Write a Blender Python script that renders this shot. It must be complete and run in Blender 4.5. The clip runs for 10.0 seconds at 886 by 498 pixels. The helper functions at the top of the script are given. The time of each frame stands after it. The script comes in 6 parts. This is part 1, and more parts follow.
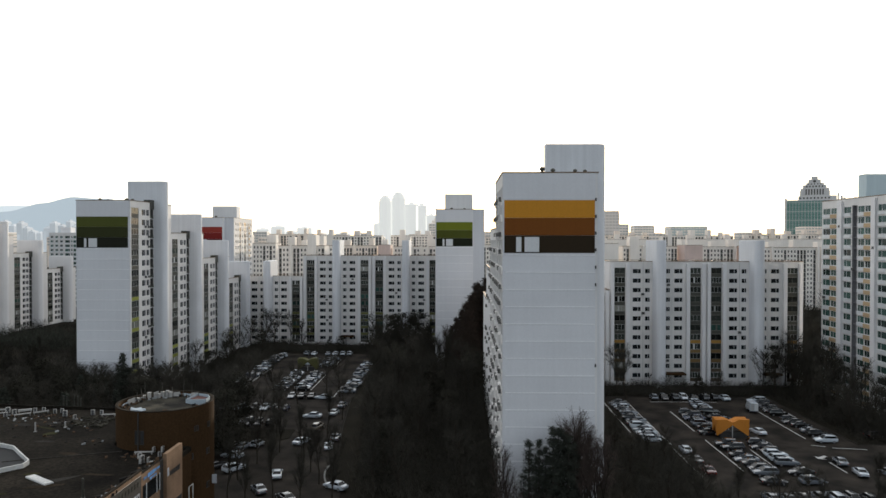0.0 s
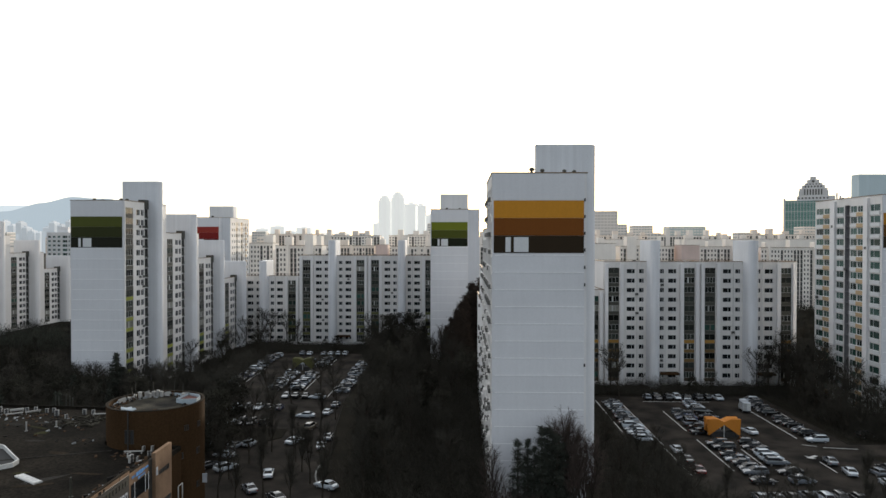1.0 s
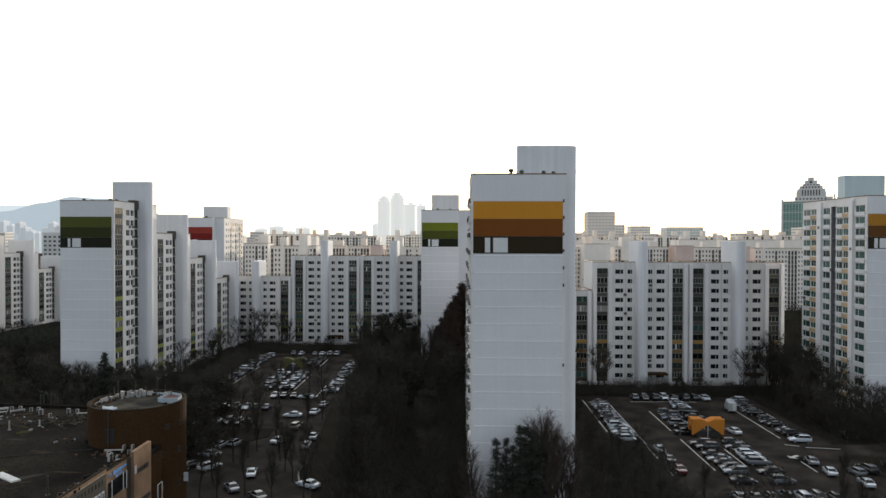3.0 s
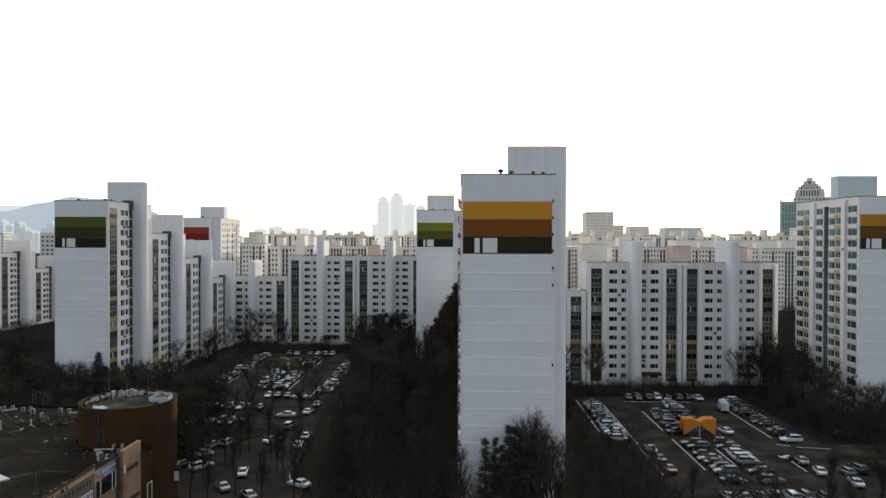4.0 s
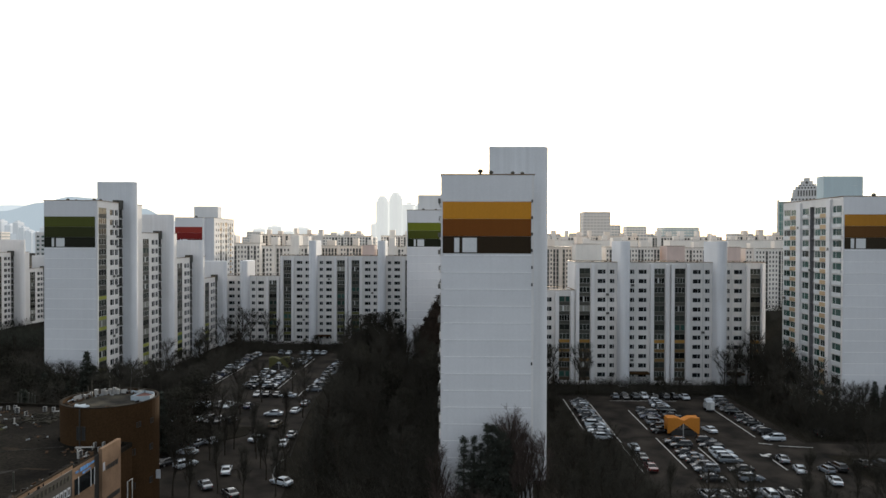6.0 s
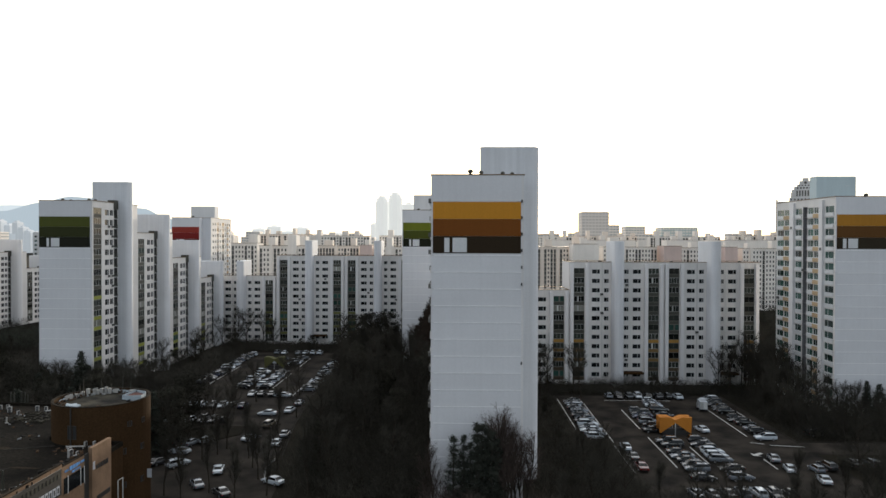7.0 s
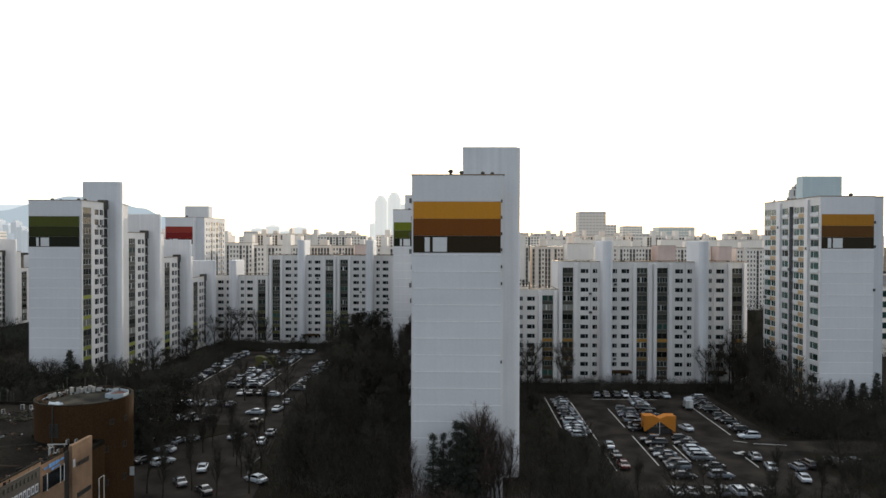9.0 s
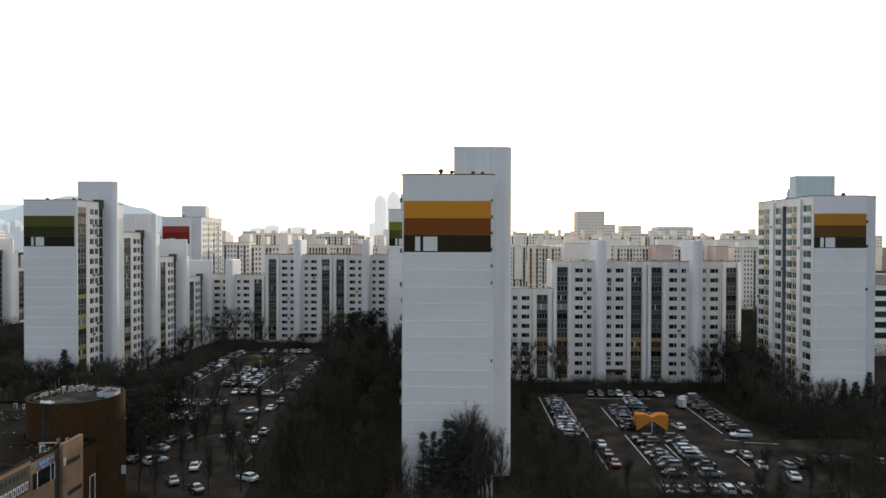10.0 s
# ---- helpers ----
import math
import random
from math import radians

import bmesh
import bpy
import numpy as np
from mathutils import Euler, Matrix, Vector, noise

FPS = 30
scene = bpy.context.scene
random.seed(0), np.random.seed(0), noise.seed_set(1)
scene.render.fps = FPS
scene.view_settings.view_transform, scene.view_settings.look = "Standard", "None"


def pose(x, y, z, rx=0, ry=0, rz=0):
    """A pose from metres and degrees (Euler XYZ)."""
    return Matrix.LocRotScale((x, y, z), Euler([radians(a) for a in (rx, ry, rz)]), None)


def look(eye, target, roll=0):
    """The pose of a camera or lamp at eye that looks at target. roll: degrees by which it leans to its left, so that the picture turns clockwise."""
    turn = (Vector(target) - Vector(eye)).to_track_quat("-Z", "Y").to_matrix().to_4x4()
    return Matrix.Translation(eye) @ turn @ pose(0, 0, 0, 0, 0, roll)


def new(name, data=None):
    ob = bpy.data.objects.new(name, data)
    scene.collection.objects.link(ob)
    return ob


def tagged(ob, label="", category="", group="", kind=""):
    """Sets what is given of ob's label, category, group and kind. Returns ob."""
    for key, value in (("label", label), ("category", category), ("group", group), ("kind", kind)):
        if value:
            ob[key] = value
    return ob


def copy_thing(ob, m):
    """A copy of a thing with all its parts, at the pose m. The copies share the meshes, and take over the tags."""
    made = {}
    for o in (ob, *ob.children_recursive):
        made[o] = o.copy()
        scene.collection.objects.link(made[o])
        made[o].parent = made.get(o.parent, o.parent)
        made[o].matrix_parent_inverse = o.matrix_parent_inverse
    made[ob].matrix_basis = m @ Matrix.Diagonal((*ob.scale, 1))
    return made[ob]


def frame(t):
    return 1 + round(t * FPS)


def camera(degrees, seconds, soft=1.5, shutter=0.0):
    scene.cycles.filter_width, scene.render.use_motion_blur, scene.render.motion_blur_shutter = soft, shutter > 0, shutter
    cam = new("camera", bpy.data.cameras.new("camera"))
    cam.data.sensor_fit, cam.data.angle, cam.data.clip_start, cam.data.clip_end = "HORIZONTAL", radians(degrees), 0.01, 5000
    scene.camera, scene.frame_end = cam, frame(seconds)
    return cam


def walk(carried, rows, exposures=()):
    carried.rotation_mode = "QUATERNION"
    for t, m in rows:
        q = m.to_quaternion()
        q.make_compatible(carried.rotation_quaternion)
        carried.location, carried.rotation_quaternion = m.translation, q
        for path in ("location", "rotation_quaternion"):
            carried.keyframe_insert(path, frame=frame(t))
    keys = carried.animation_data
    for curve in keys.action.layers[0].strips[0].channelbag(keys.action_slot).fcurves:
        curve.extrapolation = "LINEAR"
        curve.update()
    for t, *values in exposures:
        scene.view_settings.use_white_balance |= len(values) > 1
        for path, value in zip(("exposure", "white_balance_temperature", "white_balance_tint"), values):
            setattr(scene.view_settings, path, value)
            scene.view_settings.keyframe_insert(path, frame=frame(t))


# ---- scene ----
cam = camera(66.0, 10.0)
METRES, EYE, TILT, LEAN, TURN = 14.5, 38.9, 0.0, 0.0, 1.4
ROWS = [
    (0.0, 0.0, 0.0, 0.0, -0.0, 0.21, -0.04),
    (0.5, 0.0508, -0.0061, 0.0018, -0.01, 0.21, -0.05),
    (1.0, 0.101, -0.0118, 0.0023, -0.02, 0.2, -0.06),
    (1.5, 0.1516, -0.0179, 0.0019, -0.02, 0.21, -0.07),
    (2.0, 0.2022, -0.0236, 0.0029, -0.03, 0.21, -0.09),
    (2.5, 0.2521, -0.0298, 0.0038, -0.02, 0.22, -0.1),
    (4.0, 0.4028, -0.0485, 0.0042, -0.04, 0.25, -0.14),
    (4.5, 0.4519, -0.055, 0.0043, -0.05, 0.25, -0.14),
    (5.0, 0.5018, -0.0613, 0.0043, -0.06, 0.24, -0.15),
    (5.5, 0.5516, -0.0678, 0.0034, -0.07, 0.24, -0.16),
    (7.0, 0.6991, -0.0887, 0.0028, -0.09, 0.24, -0.17),
    (7.5, 0.7488, -0.0952, 0.0036, -0.1, 0.22, -0.17),
    (8.0, 0.7976, -0.1018, 0.004, -0.11, 0.21, -0.17),
    (8.5, 0.8471, -0.1086, 0.0032, -0.12, 0.21, -0.17),
    (9.0, 0.8957, -0.1156, 0.0023, -0.12, 0.21, -0.17),
    (9.5, 0.9438, -0.1229, -0.0004, -0.13, 0.21, -0.17),
    (10.0, 0.9913, -0.1296, -0.002, -0.14, 0.19, -0.16),
]
EXPOSURE = 0.0
walk(cam, [(t, pose(0, 0, EYE, TILT, LEAN, TURN) @ pose(METRES * x, METRES * 1.87 * y, METRES * z, 90 - 0.9 + pitch, roll, yaw)) for t, x, y, z, yaw, pitch, roll in ROWS],
     exposures=[(0.0, EXPOSURE), (10.0, EXPOSURE)])

# ---- light: low sun behind the blocks, bright hazy sky ----
SUN_AZ, SUN_EL = radians(7.6), radians(7.5)
world = bpy.data.worlds.new("sky")
scene.world = world
world.use_nodes = True
wn = world.node_tree
sky = wn.nodes.new("ShaderNodeTexSky")
sky.sky_type = "NISHITA"
sky.sun_disc = False
sky.sun_elevation, sky.sun_rotation = SUN_EL, SUN_AZ
sky.air_density, sky.dust_density, sky.ozone_density = 1.0, 1.0, 2.0
back = wn.nodes["Background"]
back.inputs["Strength"].default_value = 0.08
wn.links.new(sky.outputs["Color"], back.inputs["Color"])
veil = wn.nodes.new("ShaderNodeBackground")
veil.inputs["Color"].default_value = (1.0, 0.99, 0.975, 1)
coord = wn.nodes.new("ShaderNodeTexCoord")
# haze glows most towards the sun and is dimmer and bluer away from it
toward = wn.nodes.new("ShaderNodeVectorMath")
toward.operation = "DOT_PRODUCT"
toward.inputs[1].default_value = (math.sin(SUN_AZ) * math.cos(SUN_EL), math.cos(SUN_AZ) * math.cos(SUN_EL), math.sin(SUN_EL))
fade = wn.nodes.new("ShaderNodeMapRange")
fade.interpolation_type = "SMOOTHSTEP"
fade.inputs["From Min"].default_value, fade.inputs["From Max"].default_value = -0.8, 0.6
fade.inputs["To Min"].default_value, fade.inputs["To Max"].default_value = 0.5, 1.1
wn.links.new(coord.outputs["Generated"], toward.inputs[0])
wn.links.new(toward.outputs["Value"], fade.inputs["Value"])
hue = wn.nodes.new("ShaderNodeMapRange")
hue.data_type = "FLOAT_VECTOR"
for key, v in (("From Min", (-0.8,) * 3), ("From Max", (0.6,) * 3), ("To Min", (0.945, 0.985, 1.045)), ("To Max", (1.0, 0.985, 0.95))):
    [k for k in hue.inputs if k.name == key and k.type == "VECTOR"][0].default_value = v
wn.links.new(toward.outputs["Value"], [k for k in hue.inputs if k.name == "Vector"][0])
wn.links.new([k for k in hue.outputs if k.name == "Vector"][0], veil.inputs["Color"])
wn.links.new(fade.outputs["Result"], veil.inputs["Strength"])
both = wn.nodes.new("ShaderNodeAddShader")
wn.links.new(back.outputs[0], both.inputs[0])
wn.links.new(veil.outputs[0], both.inputs[1])
wn.links.new(both.outputs[0], wn.nodes["World Output"].inputs["Surface"])

sun_data = bpy.data.lights.new("sun", "SUN")
sun_data.energy, sun_data.angle, sun_data.color = 3.5, radians(0.6), (1.0, 0.86, 0.68)
sun = new("sun", sun_data)
SUN_DIR = Vector((math.sin(SUN_AZ) * math.cos(SUN_EL), math.cos(SUN_AZ) * math.cos(SUN_EL), math.sin(SUN_EL)))
sun.matrix_world = look(SUN_DIR * 300, (0, 0, 0))


# ---- materials ----
def material(name, base, rough=0.7, metal=0.0, vary=0.15, grain=1.0, stain=0.0, streak=0.0, bump=0.0, island=0.0, spec=0.5, glow=None, each=0.0):
    """A surface with variation at two scales; streak: vertical run marks; stain: broad patches; island / each: change from piece to piece."""
    mat = bpy.data.materials.new(name)
    mat.use_nodes = True
    nt = mat.node_tree
    bsdf = nt.nodes["Principled BSDF"]
    bsdf.inputs["Roughness"].default_value = rough
    bsdf.inputs["Metallic"].default_value = metal
    bsdf.inputs["Specular IOR Level"].default_value = spec
    geo = nt.nodes.new("ShaderNodeNewGeometry")
    val = None

    def layer(scale, size, low, high, detail=3.0):
        nonlocal val
        mp = nt.nodes.new("ShaderNodeMapping")
        mp.inputs["Scale"].default_value = scale
        nz = nt.nodes.new("ShaderNodeTexNoise")
        nz.inputs["Scale"].default_value = size
        nz.inputs["Detail"].default_value = detail
        rg = nt.nodes.new("ShaderNodeMapRange")
        rg.inputs["From Min"].default_value, rg.inputs["From Max"].default_value = 0.3, 0.7
        rg.inputs["To Min"].default_value, rg.inputs["To Max"].default_value = low, high
        nt.links.new(geo.outputs["Position"], mp.inputs["Vector"])
        nt.links.new(mp.outputs["Vector"], nz.inputs["Vector"])
        nt.links.new(nz.outputs["Fac"], rg.inputs["Value"])
        times(rg.outputs["Result"])
        return nz

    def times(socket):
        nonlocal val
        if val is None:
            val = socket
        else:
            mu = nt.nodes.new("ShaderNodeMath")
            mu.operation = "MULTIPLY"
            nt.links.new(val, mu.inputs[0])
            nt.links.new(socket, mu.inputs[1])
            val = mu.outputs[0]

    fine = layer((1, 1, 1), 4.0 * grain, 1 - vary, 1 + vary * 0.4)
    if stain:
        layer((1, 1, 1), 0.12 * grain, 1 - stain, 1 + stain * 0.5, 4.0)
    if streak:
        layer((1.6, 1.6, 0.05), 1.0, 1 - streak, 1 + streak * 0.3, 4.0)
    for amount, node, out in ((island, "ShaderNodeNewGeometry", "Random Per Island"), (each, "ShaderNodeObjectInfo", "Random")):
        if amount:
            src = nt.nodes.new(node)
            rg = nt.nodes.new("ShaderNodeMapRange")
            rg.inputs["To Min"].default_value, rg.inputs["To Max"].default_value = 1 - amount, 1 + amount * 0.6
            nt.links.new(src.outputs[out], rg.inputs["Value"])
            times(rg.outputs["Result"])
    mix = nt.nodes.new("ShaderNodeVectorMath")
    mix.operation = "SCALE"
    mix.inputs[0].default_value = base
    nt.links.new(val, mix.inputs["Scale"])
    nt.links.new(mix.outputs["Vector"], bsdf.inputs["Base Color"])
    if bump:
        bp = nt.nodes.new("ShaderNodeBump")
        bp.inputs["Strength"].default_value = bump
        bp.inputs["Distance"].default_value = 0.05
        nt.links.new(fine.outputs["Fac"], bp.inputs["Height"])
        nt.links.new(bp.outputs["Normal"], bsdf.inputs["Normal"])
    if glow:
        bsdf.inputs["Emission Color"].default_value = (*glow[:3], 1)
        bsdf.inputs["Emission Strength"].default_value = glow[3]
    return mat


WALL = material("white_paint", (0.745, 0.735, 0.735), 0.75, vary=0.04, stain=0.06, streak=0.05)
BAY = material("bay_paint", (0.72, 0.70, 0.68), 0.75, vary=0.04, stain=0.08, streak=0.07)
PANEL = material("panel_paint", (0.715, 0.718, 0.742), 0.7, vary=0.03, stain=0.05, streak=0.03, each=0.03)
AQUA = material("aqua_grey_paint", (0.53, 0.63, 0.66), 0.75, vary=0.05, stain=0.08, streak=0.06)
PINK = material("pink_paint", (0.72, 0.56, 0.50), 0.8, vary=0.05, stain=0.1, streak=0.08)
FRAME = material("window_frame_white", (0.68, 0.69, 0.70), 0.5, vary=0.08)
GLASS = material("window_glass", (0.016, 0.019, 0.021), 0.12, vary=0.3, grain=0.2, each=0.6, spec=0.28)
BAL_GLASS = material("balcony_glass", (0.034, 0.039, 0.034), 0.12, vary=0.3, grain=0.3, each=0.9, spec=0.35)
GLASS_GREEN = material("green_glass", (0.040, 0.085, 0.072), 0.1, vary=0.3, grain=0.2, each=0.8, spec=0.4)
# flat near-black that stands in for the shade of depths behind openings
DARK = material("dark_interior", (0.02, 0.02, 0.02), 0.9, vary=0.3)
RAIL = material("balcony_metal", (0.048, 0.047, 0.036), 0.5, vary=0.2, each=0.3)
OCHRE = material("ochre_panel", (0.36, 0.19, 0.03), 0.6, vary=0.15, each=0.2)
OCHRE_DULL = material("dull_ochre_panel", (0.18, 0.105, 0.030), 0.6, vary=0.2, each=0.3)
BROWN = material("brown_panel", (0.070, 0.046, 0.024), 0.6, vary=0.2, each=0.3)
OLIVE = material("olive_panel", (0.12, 0.125, 0.030), 0.6, vary=0.2, each=0.3)
LIME = material("lime_panel", (0.26, 0.28, 0.04), 0.6, vary=0.15, each=0.25)
PEACH = material("peach_panel", (0.48, 0.345, 0.20), 0.7, vary=0.1, each=0.12)
FLASH = material("roof_flashing", (0.20, 0.13, 0.075), 0.68, vary=0.2, spec=0.25)
ROOF = material("roof_membrane", (0.16, 0.16, 0.15), 0.85, vary=0.25, stain=0.3)
UNIT = material("painted_metal_unit", (0.40, 0.39, 0.37), 0.5, vary=0.2, each=0.25)
GRILLE = material("dark_grille", (0.05, 0.05, 0.05), 0.6)
ASPHALT = material("asphalt", (0.031, 0.0258, 0.0208), 0.93, vary=0.35, stain=0.9, grain=1.6, bump=0.2, spec=0.14)
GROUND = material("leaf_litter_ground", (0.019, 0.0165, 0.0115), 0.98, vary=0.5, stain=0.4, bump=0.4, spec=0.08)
JOINT = material("joint_sealant_white", (0.90, 0.90, 0.91), 0.6, vary=0.08)
BAL_FRAME = material("balcony_frame_grey", (0.13, 0.127, 0.11), 0.5, vary=0.2, each=0.5)
PALE_FRAME = material("balcony_frame_pale", (0.56, 0.57, 0.56), 0.5, vary=0.15, each=0.4)
BLIND = material("drawn_blind", (0.24, 0.24, 0.21), 0.6, vary=0.25, each=0.6)
# white wall made darker and bluer: the notch's shade put into colour
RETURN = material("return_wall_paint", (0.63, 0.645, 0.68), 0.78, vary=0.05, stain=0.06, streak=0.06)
SHAFT = material("shaft_paint", (0.69, 0.705, 0.735), 0.75, vary=0.04, stain=0.08, streak=0.08)
# darker grey that puts the shade of the stair slot into colour
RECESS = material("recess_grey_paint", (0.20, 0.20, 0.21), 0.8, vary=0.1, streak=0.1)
# darker copy of the unit grey, with its shaded side put into colour
UNIT_SHADED = material("worn_wall_unit", (0.13, 0.127, 0.118), 0.55, vary=0.2, each=0.4)
KERB = material("kerb_concrete", (0.22, 0.22, 0.21), 0.85, vary=0.2, stain=0.2)
LINE = material("road_marking_white", (0.50, 0.50, 0.49), 0.7, vary=0.35)
BRICK = material("red_brown_cladding", (0.054, 0.031, 0.0155), 0.9, spec=0.03, vary=0.25, stain=0.2, streak=0.05)
BEIGE = material("beige_cladding", (0.275, 0.178, 0.115), 0.85, spec=0.1, vary=0.25, stain=0.35, grain=2.0, streak=0.08)


# ---- mesh helpers ----
class Build:
    """Collects quads and solids, then makes one mesh."""

    def __init__(self):
        self.v, self.f, self.m = [], [], []

    def face(self, pts, mat=0):
        i = len(self.v)
        self.v.extend(pts)
        self.f.append(tuple(range(i, i + len(pts))))
        self.m.append(mat)

    def solid(self, rings, mat=0, caps=True):
        """Closed rings of equal length, joined one to the next."""
        i, n = len(self.v), len(rings[0])
        for r in rings:
            self.v.extend(r)
        for k in range(len(rings) - 1):
            for j in range(n):
                a, b = i + k * n + j, i + k * n + (j + 1) % n
                self.f.append((a, b, b + n, a + n))
                self.m.append(mat)
        if caps:
            self.f.append(tuple(i + j for j in reversed(range(n))))
            e = i + (len(rings) - 1) * n
            self.f.append(tuple(e + j for j in range(n)))
            self.m.extend((mat, mat))

    def box(self, x0, x1, y0, y1, z0, z1, mat=0, chamfer=0.0):
        def ring(z, c=0.0):
            return [(x0 + c, y0 + c, z), (x1 - c, y0 + c, z), (x1 - c, y1 - c, z), (x0 + c, y1 - c, z)]
        if chamfer:
            self.solid([ring(z0, 0), ring(z1 - chamfer, 0), ring(z1, chamfer)], mat)
        else:
            self.solid([ring(z0), ring(z1)], mat)

    def tube(self, pts, radii, sides=6, mat=0, caps=True):
        rings = []
        for k, p in enumerate(pts):
            p = Vector(p)
            d = (Vector(pts[min(k + 1, len(pts) - 1)]) - Vector(pts[max(k - 1, 0)])).normalized()
            s = d.orthogonal().normalized()
            c = d.cross(s)
            rings.append([tuple(p + radii[k] * (math.cos(a) * s + math.sin(a) * c)) for a in (2 * math.pi * j / sides for j in range(sides))])
        self.solid(rings, mat, caps)

    def lattice(self, us, zs, y0, y1, mat=0):
        """A connected frame: every second cell, both ways, is open."""
        n, at = len(us), {}
        for y in (y0, y1):
            for j, z in enumerate(zs):
                for i, u in enumerate(us):
                    at[i, j, y] = len(self.v)
                    self.v.append((u, y, z))

        def solid_cell(i, j):
            return 0 <= i < n - 1 and 0 <= j < len(zs) - 1 and not (i % 2 and j % 2)
        for j in range(len(zs) - 1):
            for i in range(n - 1):
                if not solid_cell(i, j):
                    continue
                c = [(i, j), (i + 1, j), (i + 1, j + 1), (i, j + 1)]
                self.f += [tuple(at[p[0], p[1], y0] for p in c), tuple(at[p[0], p[1], y1] for p in reversed(c))]
                self.m += [mat, mat]
                for (p, q), (di, dj) in zip(zip(c, c[1:] + c[:1]), ((0, -1), (1, 0), (0, 1), (-1, 0))):
                    if not solid_cell(i + di, j + dj):
                        self.f.append((at[p[0], p[1], y0], at[p[0], p[1], y1], at[q[0], q[1], y1], at[q[0], q[1], y0]))
                        self.m.append(mat)

    def disc(self, x, y, z0, z1, r0, r1, sides=12, mat=0):
        self.solid([[(x + r * math.cos(2 * math.pi * j / sides), y + r * math.sin(2 * math.pi * j / sides), z) for j in range(sides)] for z, r in ((z0, r0), (z1, r1))], mat)

    def mesh(self, name, mats, smooth=False):
        me = bpy.data.meshes.new(name)
        me.from_pydata(self.v, [], self.f)
        for mt in mats:
            me.materials.append(mt)
        me.polygons.foreach_set("material_index", self.m)
        if smooth:
            me.polygons.foreach_set("use_smooth", [True] * len(self.f))
        me.update()
        if smooth:
            me.set_sharp_from_angle(angle=0.65)
        return me


def put(name, me, parent=None, m=None, label=""):
    ob = new(name, me)
    if parent:
        ob.parent = parent
    if m is not None:
        ob.matrix_basis = m
    if label:
        tagged(ob, label)
    return ob


def part(name, b, mats, parent, label="", smooth=False):
    return put(name, b.mesh(name, mats if isinstance(mats, (list, tuple)) else [mats], smooth), parent, None, label)


def thing(name, label, category, m=None, group="", kind=""):
    ob = tagged(new(name), label, category, group, kind)
    ob.empty_display_size = 0.2
    if m is not None:
        ob.matrix_basis = m
    return ob


# ---- ground, roads, parking places ----
def sheet(name, label, category, mat, outline, z, thick=0.0):
    b = Build()
    if thick:
        b.solid([[(x, y, z - thick) for x, y in outline], [(x, y, z) for x, y in outline]])
    else:
        b.face([(x, y, z) for x, y in outline])
    return tagged(put(name, b.mesh(name, [mat])), label, category, kind="structure")


def rect(x0, x1, y0, y1):
    return [(x0, y0), (x1, y0), (x1, y1), (x0, y1)]


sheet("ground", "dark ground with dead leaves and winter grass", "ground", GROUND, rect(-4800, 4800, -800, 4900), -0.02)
sheet("parking_lot_east", "worn dark asphalt parking place between the blocks", "parking lot", ASPHALT, [(39.3, 96), (76, 96), (76, 170.5), (34.2, 170.5), (34.2, 131), (39.3, 128)], 0.02)
sheet("parking_lot_west", "worn dark asphalt parking place before the long block", "parking lot", ASPHALT, rect(-62.5, -26.5, 167.0, 233.0), 0.02)
sheet("road_west", "dark asphalt drive with a bend", "road", ASPHALT,
      [(-64, 88), (-17, 88), (-18.5, 106), (-22.3, 112), (-22.6, 125), (-24.5, 140), (-27, 166.9), (-64, 166.9)], 0.02)
sheet("road_east", "dark asphalt side drive", "road", ASPHALT, rect(76.05, 150, 124.0, 131.5), 0.02)

# ---- apartment blocks ----
STOREY, BASE = 2.55, 1.10
TOWER_GREENS = ((0.088, 0.098, 0.024), (0.040, 0.044, 0.016), (0.020, 0.021, 0.014))
TOWER_LIMES = ((0.165, 0.19, 0.022), (0.075, 0.085, 0.016), (0.016, 0.018, 0.010))
# top ochre is brightened, taking the sun's flare into its colour
TOWER_OCHRES = ((0.60, 0.265, 0.032), (0.20, 0.068, 0.014), (0.034, 0.023, 0.013))
TOWER_REDS = ((0.30, 0.048, 0.036), (0.20, 0.022, 0.020), (0.10, 0.014, 0.013))
mesh_store = {}


def window_mesh(w, h, glass=GLASS, bars=1):
    """Sliding window: white frame with mullions; lies in the x-z plane, faces -y, centred on its foot."""
    sill = glass is GLASS_GREEN
    key = ("frame", round(w, 2), round(h, 2), bars, sill)
    if key not in mesh_store:
        b, t = Build(), 0.045
        us = [-w / 2, -w / 2 + t]
        for k in range(bars):
            x = -w / 2 + w * ((k + 1) / (bars + 1) if bars > 1 else 0.64)
            us += [x - 0.035, x + 0.035]
        us += [w / 2 - t, w / 2]
        b.lattice(us, [0, t, h - t, h], -0.03, 0.06)
        if sill:
            b.box(-w / 2 - 0.06, w / 2 + 0.06, -0.34, -0.035, -0.10, 0.0)
            b.box(-w / 2, w / 2, -0.28, -0.10, -0.78, -0.102)
        mesh_store[key] = b.mesh("window", [FRAME])
    pk = ("pane", round(w, 2), round(h, 2), glass.name)
    if pk not in mesh_store:
        b = Build()
        b.box(-w / 2 + 0.05, w / 2 - 0.05, 0.02, 0.04, 0.05, h - 0.05)
        mesh_store[pk] = b.mesh("pane", [glass])
    return mesh_store[key], mesh_store[pk]


